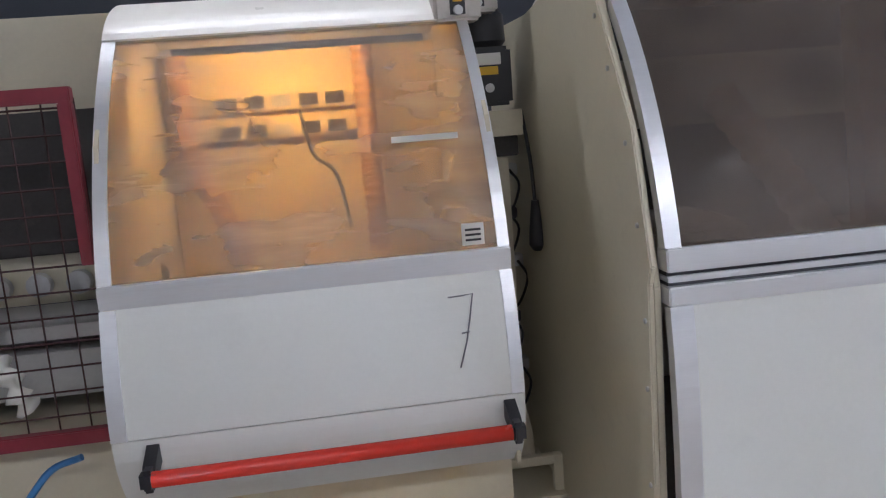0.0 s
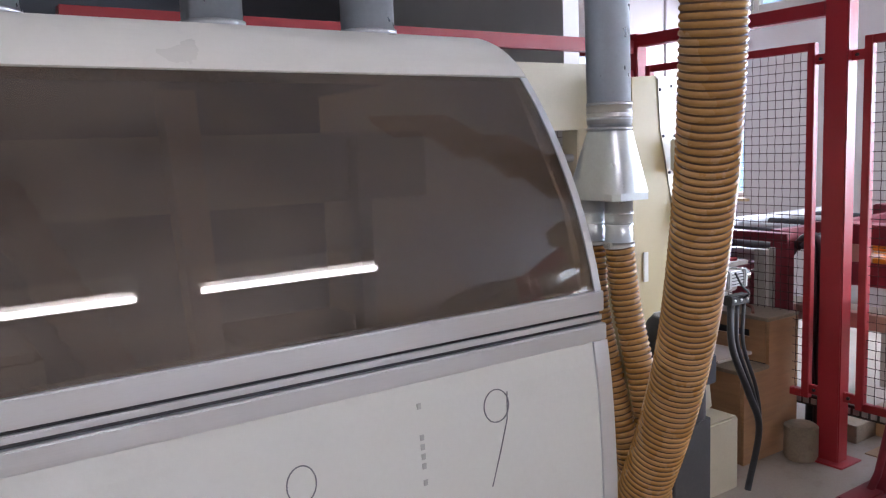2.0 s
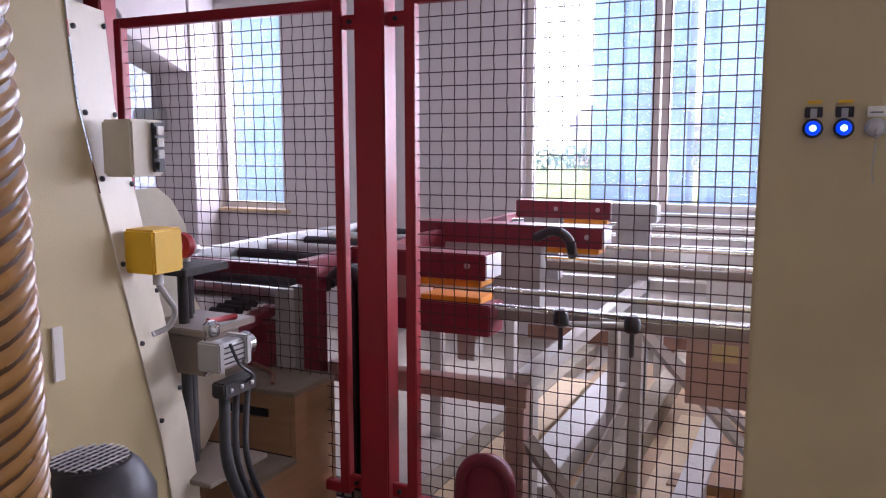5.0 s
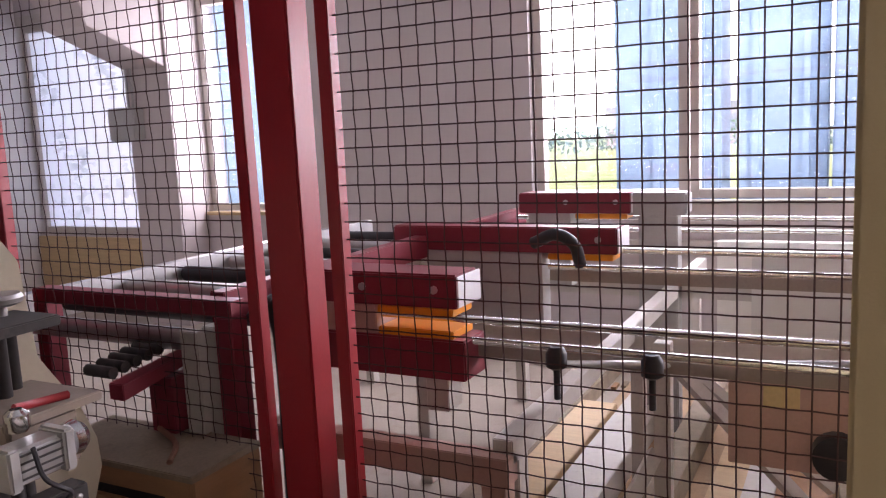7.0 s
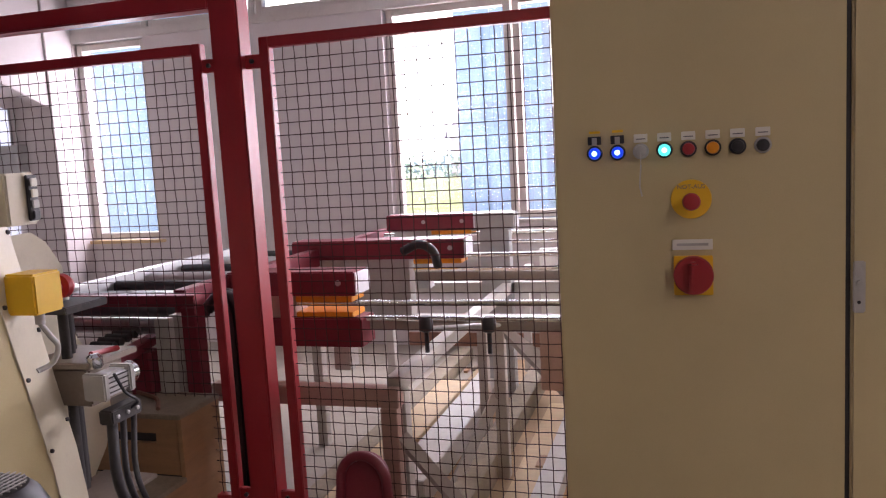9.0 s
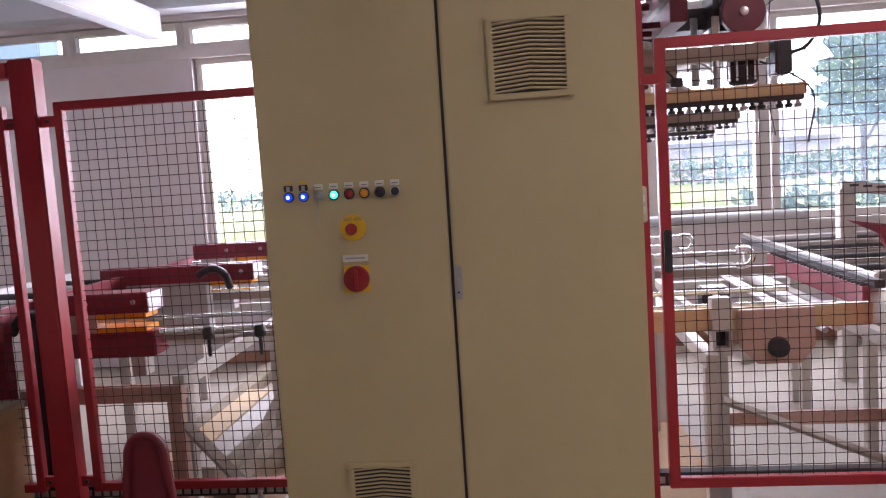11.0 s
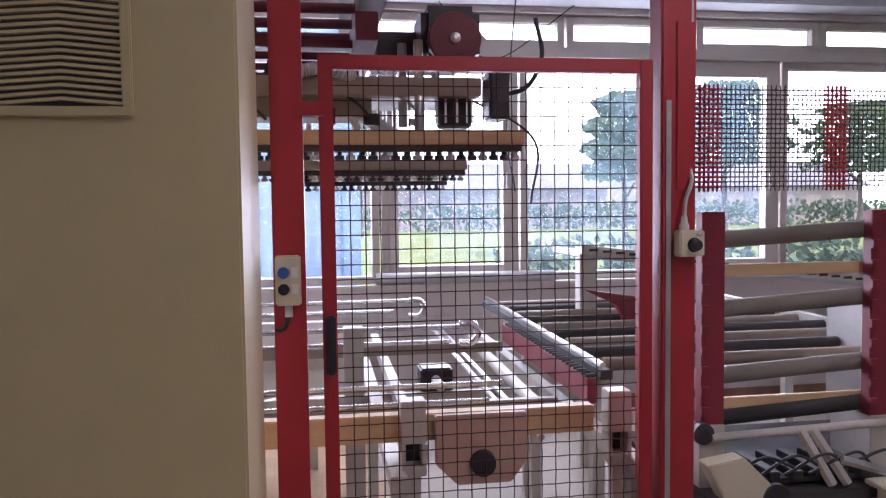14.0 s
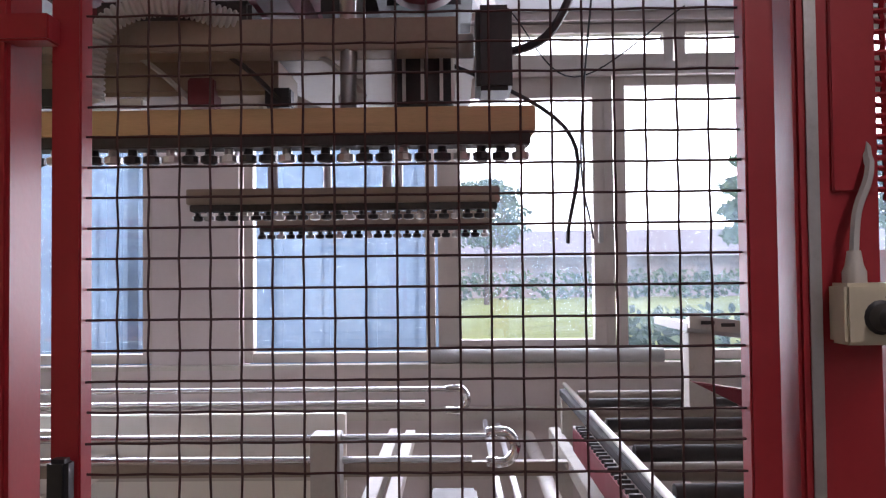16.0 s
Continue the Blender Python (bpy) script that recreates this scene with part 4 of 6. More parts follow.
part("hand_wheel", lathe([(0.012, 1.145), (0.012, 1.165), (0.03, 1.168), (0.045, 1.175), (0.047, 1.185), (0.042, 1.194), (0.02, 1.197)], 20, "z", (4.285, 2.60, 0)), STEEL, V)
part("table_plate", bx(4.13, 4.36, 2.40, 2.64, 0.955, 0.975), TAUPE, V)
part("slide_body", bx(4.15, 4.31, 2.42, 2.60, 0.83, 0.954, bevel=0.008), TAUPE, V)
cy = part("cylinder", bx(4.085, 4.185, 2.30, 2.365, 0.885, 0.955, bevel=0.008), STEEL, V)
for k_ in range(4):
    part("groove", bx(4.09, 4.18, 2.2975, 2.2995, 0.896 + k_ * 0.015, 0.900 + k_ * 0.015, bevel=0), DARK, cy)
part("cylinder_cap", bx(4.065, 4.09, 2.292, 2.372, 0.878, 0.962, bevel=0.005), GREY, cy)
part("cylinder_cap", bx(4.18, 4.205, 2.292, 2.372, 0.878, 0.962, bevel=0.005), GREY, cy)
part("bulb_end", lathe([(0.012, 0.0), (0.02, 0.006), (0.034, 0.012), (0.036, 0.03), (0.026, 0.045), (0.004, 0.052)], 18, "x", (4.205, 2.335, 0.925)), CHROME, V)
part("regulator", lathe([(0.02, 0.955), (0.024, 0.962), (0.024, 0.99), (0.012, 1.0)], 14, "z", (4.16, 2.40, 0.0)), CHROME, V)
part("lever", rod((4.17, 2.42, 0.995), (4.29, 2.42, 0.985), 0.009), REDKNOB, V)
vb_ = part("valve", bx(4.08, 4.22, 2.29, 2.34, 0.80, 0.845, bevel=0.005), DARK, V)
for k_ in range(3):
    part("valve_screw", lathe([(0.001, -0.006), (0.007, -0.004), (0.007, 0.0)], 8, "y", (4.105 + k_ * 0.045, 2.29, 0.822)), STEEL, vb_)
part("bracket", bx(4.13, 4.40, 2.40, 2.62, 0.50, 0.515), TAUPE, V)
part("cable", sweep(bmesh.new(), smooth_path([(4.12, 2.30, 0.95), (4.11, 2.26, 0.90), (4.15, 2.25, 0.86), (4.17, 2.29, 0.83)], 6), 0.005, 6), BLACK, V)
for k_, rr in enumerate((0.016, 0.010, 0.009)):
    part("cable", sweep(bmesh.new(), smooth_path([(4.10 + k_ * 0.05, 2.31, 0.80), (4.06 + k_ * 0.04, 2.27, 0.62), (4.14 + k_ * 0.03, 2.24, 0.40), (4.24, 2.25, 0.2), (4.2, 2.28, F + 0.03)], 8), rr, 8), BLACK, V)

motor = thing("electric_motor", "black electric motor with round fan grille", "motor", (3.50, 2.14, 0.6))
part("body", lathe([(0.11, 0.45), (0.125, 0.47), (0.125, 0.80), (0.10, 0.85), (0.08, 0.87)], 28, "z", (3.50, 2.14, 0)), BLACK, motor)
gr = bmesh.new()
for i in range(9):
    o = -0.064 + i * 0.016
    h = math.sqrt(0.075 ** 2 - o * o)
    sweep(gr, [(3.50 + o, 2.14 - h, 0.875), (3.50 + o, 2.14 + h, 0.875)], 0.002, 4)
    sweep(gr, [(3.50 - h, 2.14 + o, 0.877), (3.50 + h, 2.14 + o, 0.877)], 0.002, 4)
part("fan_grille", gr, GREY, motor)
part("terminal_box", bx(3.58, 3.67, 2.06, 2.16, 0.58, 0.70, bevel=0.006), BLACK, motor)
part("foot", bx(3.40, 3.62, 2.05, 2.25, F, 0.45), DARK, motor)

# plywood steps
W = thing("step_box", "worn plywood step box with a hand slot", "steps", (4.75, 2.7, F))
part("side", prism([(4.48, F), (4.48, 0.35), (4.69, 0.35), (4.69, 0.60), (4.95, 0.60), (4.95, F)], "y", 2.50, 2.52), WOOD, W)
part("side", prism([(4.48, F), (4.48, 0.35), (4.69, 0.35), (4.69, 0.60), (4.95, 0.60), (4.95, F)], "y", 3.10, 3.12), WOOD, W)
part("tread", bx(4.675, 4.955, 2.495, 3.125, 0.602, 0.622), DUST, W)
part("tread", bx(4.46, 4.69, 2.495, 3.125, 0.352, 0.372), DUST, W)
part("riser", join(bx(4.692, 4.71, 2.525, 3.095, 0.375, 0.50, bevel=0), bx(4.692, 4.71, 2.525, 2.62, 0.50, 0.54, bevel=0), bx(4.692, 4.71, 2.98, 3.095, 0.50, 0.54, bevel=0), bx(4.692, 4.71, 2.525, 3.095, 0.54, 0.60, bevel=0)), WOOD, W)
part("riser", bx(4.482, 4.50, 2.525, 3.095, F, 0.35, bevel=0), WOOD, W)
# dark sheet added for the shade behind the hand slot
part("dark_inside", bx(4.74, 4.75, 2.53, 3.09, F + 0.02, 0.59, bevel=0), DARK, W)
solo("pry_bar", sweep(bmesh.new(), smooth_path([(4.72, 2.62, 0.628), (4.82, 2.70, 0.635), (4.90, 2.85, 0.632)], 6), 0.009, 6), RUST, "dark iron bar lying on the step box", "iron bar")
solo("wood_log", lathe([(0.075, F), (0.085, F + 0.02), (0.085, 0.05), (0.07, 0.06)], 18, "z", (4.80, 2.38, 0)), DUST, "short dusty log on the floor", "log")

for i, (zz, x1) in enumerate(((0.60, 0.70), (0.78, 0.68), (0.98, 0.71), (1.15, 0.69), (1.3, 0.70))):
    v_ = thing("valve_fitting", "small black pneumatic fitting with thin hose", "fitting", (x1, 2.62, zz), "pneumatic fittings")
    part("body", bx(x1 - 0.03, x1 + 0.03, 2.62, 2.68, zz - 0.02, zz + 0.02, bevel=0.004), BLACK if i % 2 else STEEL, v_)
    part("hose", sweep(bmesh.new(), smooth_path([(x1, 2.62, zz), (x1 + 0.02, 2.57, zz - 0.05), (x1 - 0.01, 2.58, zz - 0.14), (x1 - 0.03, 2.66, zz - 0.18)], 5), 0.005, 6), BLACK, v_)
solo("white_back_plate", bx(0.49, 0.74, 2.86, 2.88, 0.31, 1.5, bevel=0.002), WHITE, "pale back plate between the machines", "panel")


# ---- red safety fence ----
FX = 4.90


def mesh_wires(y0, y1, z0, z1, x, pitch, r):
    """Woven wire: upright wires wave between level ones."""
    bm = bmesh.new()
    ny, nz = round((y1 - y0) / pitch), round((z1 - z0) / pitch)
    py, pz = (y1 - y0) / ny, (z1 - z0) / nz
    for i in range(1, ny):
        y = y0 + i * py
        sweep(bm, [(x + (0.0025 if (i + j) % 2 else -0.0025), y, z0 + j * pz) for j in range(nz + 1)], r, 4, False)
    for j in range(1, nz):
        z = z0 + j * pz
        sweep(bm, [(x + (-0.0025 if (i + j) % 2 else 0.0025), y0 + i * py, z) for i in range(ny + 1)], r, 4, False)
    return bm


def fence_panel(y0, y1, z0, z1, x, label, t=0.04, pitch=0.0468, name="safety_fence"):
    o = thing(name, label, "fence", (x, (y0 + y1) / 2, z0), "red fence panels")
    for a in ((y0, y0 + t, z0, z1), (y1 - t, y1, z0, z1)):
        part("upright", bx(x - 0.02, x + 0.02, a[0], a[1], a[2], a[3]), RED, o)
    for a in ((y0 + t, y1 - t, z0, z0 + t), (y0 + t, y1 - t, z1 - t, z1)):
        part("crossbar", bx(x - 0.0195, x + 0.0195, a[0], a[1], a[2], a[3]), RED, o)
    w = part("wire_mesh", mesh_wires(y0 + t, y1 - t, z0 + t, z1 - t, x, pitch, 0.0019), WIRE, o, "dark woven wire mesh")
    w["kind"] = "stuff"
    return o


def fence_post(y0, y1, z1, x0, x1, label, z0=F):
    o = thing("fence_post", label, "post", ((x0 + x1) / 2, (y0 + y1) / 2, z0), "red fence posts")
    part("tube", bx(x0, x1, y0, y1, z0, z1, bevel=0.006), RED, o)
    part("base_plate", bx(x0 - 0.05, x1 + 0.05, y0 - 0.05, y1 + 0.05, z0, z0 + 0.01), RED, o)
    return o


fence_panel(0.55, 2.145, 0.175, 2.02, FX, "red framed fence panel with dark wire mesh")
fence_panel(2.395, 3.50, 0.175, 2.02, FX, "red framed fence panel with dark wire mesh")
fp = fence_post(2.21, 2.33, 2.22, FX - 0.045, FX + 0.045, "tall red square fence post")
for yy, zz in ((2.15, 0.20), (2.15, 1.91), (2.335, 0.20), (2.335, 1.91)):
    lug = part("lug", bx(FX - 0.012, FX + 0.012, yy - 0.01, yy + 0.07, zz, zz + 0.05), RED, fp)
    part("bolt", lathe([(0.001, -0.012), (0.009, -0.010), (0.009, 0.0)], 6, "x", (FX - 0.012, yy + 0.03, zz + 0.025)), BLACK, lug)
fence_post(3.54, 3.64, 2.22, FX - 0.045, FX + 0.045, "tall red square fence post")
solo("fence_rail", bx(FX - 0.04, FX + 0.04, 2.335, 4.05, 2.14, 2.21, bevel=0.005), RED, "red top rail of the fence", "rail")
solo("fence_rail", bx(1.6, FX - 0.045, 3.56, 3.62, 2.10, 2.18, bevel=0.005), RED, "long red overhead rail", "rail")
solo("fence_rail", bx(1.6, FX - 0.045, 3.56, 3.62, 1.94, 2.0, bevel=0.005), RED, "long red rail behind the machine", "rail")

bf = thing("safety_fence", "red fence run with wire mesh behind the machine", "fence", (3.8, 3.59, F), "red fence panels")
wires = mesh_wires(2.6, 4.84, 0.20, 1.93, 0.0, 0.0468, 0.0019)
for v in wires.verts:
    v.co = Vector((v.co.y, 3.59 + v.co.x, v.co.z))
part("wire_mesh", wires, WIRE, bf, "dark woven wire mesh")["kind"] = "stuff"
for xx in (3.0, 3.72, 4.40):
    part("upright", bx(xx, xx + 0.07, 3.555, 3.585, F, 1.94), RED_D, bf)
part("crossbar", bx(2.6, 4.84, 3.57, 3.61, 0.16, 0.20), RED, bf)

# gate
GX = 4.87
fence_post(-0.497, -0.40, 2.42, GX - 0.05, GX + 0.05, "tall red steel gate post")
rp = fence_post(-1.76, -1.64, 2.42, GX - 0.05, GX + 0.05, "red gate post with cover plate")
part("cover_plate", bx(GX - 0.056, GX - 0.051, -1.752, -1.69, 1.66, 2.2, bevel=0.002), RED, rp)
part("slot", bx(GX - 0.054, GX - 0.051, -1.672, -1.655, 0.2, 1.95, bevel=0), STEEL, rp)
solo("gate_lintel", bx(GX - 0.05, GX + 0.05, -1.638, -0.499, 2.29, 2.39, bevel=0.005), RED, "red beam above the gate", "beam")
gate = fence_panel(-1.625, -0.545, 0.14, 2.085, GX, "red mesh gate in the safety fence", 0.045, name="fence_gate")
gate["category"] = "gate"
part("handle", bx(GX - 0.05, GX - 0.021, -0.585, -0.553, 1.10, 1.285, bevel=0.006), BLACK, gate, "black pull handle")
part("hinge_arm", bx(GX - 0.06, GX - 0.021, -0.56, -0.48, 1.895, 1.935), RED, gate)
lk = thing("interlock_switch", "cream interlock box with blue and black buttons", "switch", (4.79, -0.44, 1.33))
part("box", bx(4.785, 4.818, -0.483, -0.407, 1.325, 1.475, bevel=0.005), CREAM, lk)
for zz, m in ((1.425, paint("blue_button", (0.03, 0.10, 0.35), 0.35)), (1.375, BLACK)):
    part("button", lathe([(0.017, -0.014), (0.018, -0.004), (0.018, 0.0)], 14, "x", (4.784, -0.432, zz)), m, lk)
    part("label", bx(4.782, 4.7845, -0.475, -0.455, zz - 0.015, zz + 0.015, bevel=0), PAPER, lk)
part("gland", rod((4.80, -0.445, 1.325), (4.80, -0.445, 1.29), 0.012), GREY, lk)
part("cable", sweep(bmesh.new(), smooth_path([(4.80, -0.445, 1.29), (4.795, -0.43, 1.255), (4.80, -0.405, 1.25)], 5), 0.007, 6), BLACK, lk)
sb = thing("gate_switch", "cream switch box with black knob and grey cable", "switch", (4.80, -1.72, 1.45))
part("box", bx(4.765, 4.818, -1.765, -1.68, 1.445, 1.53, bevel=0.005), CREAM, sb)
part("knob", lathe([(0.012, -0.03), (0.017, -0.026), (0.019, -0.004), (0.024, 0.0)], 16, "x", (4.765, -1.728, 1.483)), BLACK, sb)
part("gland", lathe([(0.016, 1.53), (0.016, 1.545), (0.012, 1.555), (0.009, 1.575)], 12, "z", (4.79, -1.705, 0)), OFFW, sb)
part("cable", sweep(bmesh.new(), smooth_path([(4.79, -1.705, 1.57), (4.792, -1.712, 1.63), (4.80, -1.735, 1.69), (4.825, -1.742, 1.78), (4.825, -1.745, 2.3)], 6), 0.007, 6), GREY, sb)
tx = bpy.data.curves.new("lettering", "FONT")
tx.body, tx.size, tx.extrude = "Auf", 0.016, 0.0004
to = new("lettering", tx)
to.data.materials.append(INK)
to.parent = sb
to.matrix_parent_inverse = sb.matrix_world.inverted()
to.matrix_world = Matrix(((0, 0, -1, 4.7642), (-1, 0, 0, -1.733), (0, 1, 0, 1.510), (0, 0, 0, 1)))

# red screen beyond the gate
sc_ = thing("mesh_screen", "fine red mesh screen with solid red bands", "screen", (4.9, -2.8, 1.65))
sm = part("wire_mesh", mesh_wires(-4.4, -1.765, 1.655, 2.015, 4.91, 0.0165, 0.0022), WIRE, sc_)
sm["kind"] = "stuff"
for a_, b_ in ((-1.895, -1.80), (-2.365, -2.27)):
    rb = part("band", mesh_wires(a_, b_, 1.655, 2.015, 4.905, 0.0165, 0.0042), RED, sc_, "red painted band of the mesh")
    rb["kind"] = "stuff"

# ---- control cabinet ----
Q = thing("control_cabinet", "tall beige control cabinet with two doors", "cabinet", (4.4, 0.29, F))
CY0, CY1, CM = -0.375, 0.95, 0.29
part("body", bx(4.172, 4.72, CY0 + 0.004, CY1 - 0.004, F + 0.1, 2.42, bevel=0.006), CREAM_D, Q)
part("plinth", bx(4.19, 4.70, CY0 + 0.02, CY1 - 0.02, F, F + 0.1), BLACK, Q)
dl = part("door", bx(4.15, 4.170, CM + 0.0055, CY1, F + 0.11, 2.41, bevel=0.006), CREAM_D, Q)
part("door_gap", bx(4.1605, 4.1715, CM - 0.005, CM + 0.005, F + 0.11, 2.41, bevel=0), BLACK, Q)
dr = part("door", bx(4.15, 4.170, CY0, CM - 0.0055, F + 0.11, 2.41, bevel=0.006), CREAM_D, Q)
part("latch", join(bx(4.143, 4.149, CM - 0.034, CM - 0.008, 1.14, 1.26, bevel=0.003), lathe([(0.006, -0.012), (0.007, -0.002)], 10, "x", (4.145, CM - 0.02, 1.21))), STEEL, dr, "small steel latch")
part("latch_hole", lathe([(0.004, -0.002), (0.004, 0.0)], 8, "x", (4.1425, CM - 0.02, 1.165)), BLACK, dr)


def vent(y1, z1, w, h, parent):
    """Square filter grille with slats bent like an arrow."""
    y0, z0 = y1 - w, z1 - h
    t = 0.022
    v = part("vent_grille", join(bx(4.136, 4.149, y0, y1, z1 - t, z1), bx(4.136, 4.149, y0, y1, z0, z0 + t), bx(4.136, 4.149, y0, y0 + t, z0 + t, z1 - t), bx(4.136, 4.149, y1 - t, y1, z0 + t, z1 - t)), CREAM_D, parent, "cream slotted ventilation grille")
    part("dark_back", bx(4.147, 4.1495, y0 + t, y1 - t, z0 + t, z1 - t, bevel=0), BLACK, v)
    nn = 17
    for i in range(nn):
        z = z0 + t + (h - 2 * t) * (i + 0.2) / nn
        s, c = 0.0065, (y0 + y1) / 2
        lift = 0.010
        bm = bmesh.new()
        P = [(y1 - t, z), (c, z + lift), (y0 + t, z), (y0 + t, z + s), (c, z + lift + s), (y1 - t, z + s)]
        A = [bm.verts.new((4.139, a, b)) for a, b in P]
        Bv = [bm.verts.new((4.147, a, b - 0.002)) for a, b in P]
        bm.faces.new((A[0], A[1], A[4], A[5]))
        bm.faces.new((A[1], A[2], A[3], A[4]))
        for q in range(6):
            bm.faces.new((A[q], Bv[q], Bv[(q + 1) % 6], A[(q + 1) % 6]))
        part("slat", bm, CREAM_D, v)


vent(0.125, 2.10, 0.285, 0.285, dr)
vent(0.715, 0.562, 0.25, 0.285, dl)
for i, (m, tag) in enumerate(((BLUELED, BLACK), (BLUELED, BLACK), (STEEL, PAPER), (CYANLED, PAPER), (REDKNOB, PAPER), (ORANGE, PAPER), (BLACK, PAPER), (BLACK, PAPER))):
    yy = 0.852 - i * 0.0545
    b = part("push_button", lathe([(0.017, -0.006), (0.019, -0.004), (0.019, 0.0)], 18, "x", (4.149, yy, 1.532)), BLACK if i not in (2, 7) else STEEL, dl)
    part("button_face", lathe([(0.004, -0.016), (0.013, -0.014), (0.0145, -0.008), (0.0145, -0.006)], 18, "x", (4.149, yy, 1.532)), m, b)
    if i in (0, 1, 3):
        part("lamp_core", lathe([(0.001, -0.0175), (0.006, -0.017), (0.007, -0.0145)], 12, "x", (4.149, yy, 1.532)), CORE, b)
    part("tag", bx(4.1455, 4.149, yy - 0.016, yy + 0.016, 1.553, 1.573, bevel=0.001), tag, b)
    if i < 2:
        part("tag_label", bx(4.144, 4.1453, yy - 0.006, yy + 0.006, 1.552, 1.570, bevel=0), GREY, b)
        part("note", bx(4.147, 4.149, yy - 0.014, yy + 0.012, 1.580, 1.586, bevel=0), YELLOW, b)
    else:
        part("tag_print", bx(4.1445, 4.1453, yy - 0.011, yy + 0.011, 1.560, 1.5625, bevel=0), INK, b)
ky = part("key", join(bx(4.118, 4.132, 0.7425, 0.7435, 1.495, 1.530, bevel=0), sweep(bmesh.new(), [(4.125, 0.743, 1.50), (4.127, 0.747, 1.45), (4.128, 0.742, 1.425)], 0.002, 5)), STEEL, dl, "keys hanging from a key switch")
es = part("emergency_stop", lathe([(0.001, -0.003), (0.046, -0.003), (0.047, 0.0)], 32, "x", (4.149, 0.63, 1.413)), YELLOW, dl, "yellow ring plate")
part("mushroom_button", lathe([(0.004, -0.042), (0.018, -0.040), (0.021, -0.034), (0.020, -0.025), (0.013, -0.022), (0.013, -0.003)], 20, "x", (4.149, 0.63, 1.409)), REDKNOB, es, "red mushroom button")
t2 = bpy.data.curves.new("lettering", "FONT")
t2.body, t2.size, t2.extrude, t2.align_x = "NOT-AUS", 0.0145, 0.0003, "CENTER"
t2o = new("lettering", t2)
t2o.data.materials.append(INK)
t2o.parent = es
t2o.matrix_world = Matrix(((0, 0, -1, 4.1455), (-1, 0, 0, 0.63), (0, 1, 0, 1.438), (0, 0, 0, 1)))
ms = part("main_switch", bx(4.142, 4.149, 0.583, 0.673, 1.182, 1.278, bevel=0.002), YELLOW, dl, "yellow plate with red rotary switch")
part("rotary_knob", join(lathe([(0.044, -0.022), (0.046, -0.018), (0.046, 0.0)], 28, "x", (4.142, 0.628, 1.232)), bx(4.092, 4.122, 0.618, 0.638, 1.196, 1.268, bevel=0.006)), REDKNOB, ms, "red rotary main switch")
part("name_plate", bx(4.144, 4.149, 0.583, 0.675, 1.292, 1.317, bevel=0.001), PAPER, dl, "white name plate with small print")
part("name_print", bx(4.1425, 4.1438, 0.593, 0.665, 1.302, 1.308, bevel=0), GREY, dl)

# ---- hand pallet truck lying by the fence ----
J = thing("casting", "red cast iron support with arched top", "casting", (4.66, 1.72, F))
outer = [(1.93, F), (1.88, 0.0), (1.835, 0.25), (1.81, 0.42)] + [(1.725 + 0.085 * math.cos(radians(a)), 0.44 + 0.095 * math.sin(radians(a))) for a in range(0, 181, 15)] + [(1.64, 0.42), (1.625, 0.25), (1.60, 0.0), (1.57, F)]
part("arch", prism(outer + [(1.63, F), (1.66, 0.0), (1.665, 0.09), (1.725, 0.14), (1.79, 0.09), (1.81, 0.0), (1.86, F)], "x", 4.62, 4.66, 0.006), RED_D, J)
rim_o = [Vector((4.605, y, z)) for y, z in outer]
part("rim", sweep(bmesh.new(), rim_o, 0.018, 8), RED_D, J)
part("foot", bx(4.45, 4.72, 1.56, 1.66, F, F + 0.05, bevel=0.01), RED_D, J)
part("foot", bx(4.40, 4.72, 1.85, 1.97, F, F + 0.05, bevel=0.01), RED_D, J)
ft = thing("levelling_foot", "steel levelling foot under the fence", "machine foot", (4.85, 1.30, F))
part("stem", rod((4.86, 1.32, F + 0.02), (4.86, 1.32, 0.17), 0.012), STEEL, ft)
part("pad", lathe([(0.05, F), (0.05, F + 0.015), (0.02, F + 0.025)], 14, "z", (4.86, 1.32, 0)), STEEL, ft)

# ---- transfer machine beyond the fence ----
T = thing("transfer_frame", "pale steel machine frame with braced legs", "machine frame", (5.6, 0.6, F))
for yy in (1.78, 0.55, -0.80, -1.70):
    part("long_beam", bx(5.1, 8.2, yy - 0.03, yy + 0.03, 0.60, 0.67), OFFW, T)
    for xx in (5.18, 6.6, 8.0):
        part("leg", bx(xx - 0.035, xx + 0.035, yy - 0.027, yy + 0.027, F, 0.60), OFFW, T)
for xx, z0 in ((6.45, 0.62), (7.45, 0.64)):
    part("cross_beam", bx(xx - 0.03, xx + 0.03, -2.0, 2.9, z0 - 0.06, z0 - 0.005 + 0.024), OFFW, T)
part("cross_beam", bx(5.06, 5.13, 1.75, 2.6, 0.55, 0.63), PINK, T)
part("leg", bx(5.06, 5.13, 1.76, 1.83, F, 0.549), PINK, T)
part("brace", sweep(bmesh.new(), [(5.1, 1.76, 0.42), (5.12, 1.32, F + 0.02)], 0.035, 4), OFFW, T)
part("brace", sweep(bmesh.new(), [(6.55, 1.72, 0.60), (6.60, 1.0, 0.0)], 0.03, 4), OFFW, T)
part("brace", sweep(bmesh.new(), [(5.12, -0.84, 0.45), (5.12, -1.66, 0.10)], 0.02, 4), OFFW, T)
for i in range(6):
    part("floor_sleeper", bx(5.2, 8.3, 2.3 - i * 0.36, 2.42 - i * 0.36, F, F + 0.1 + 0.02 * (i % 3)), OFFW if i % 2 else DUST, T)
part("chain_rail", bx(4.98, 5.04, -1.6, 2.6, 0.10, 0.16), DARK, T)
ch = bmesh.new()
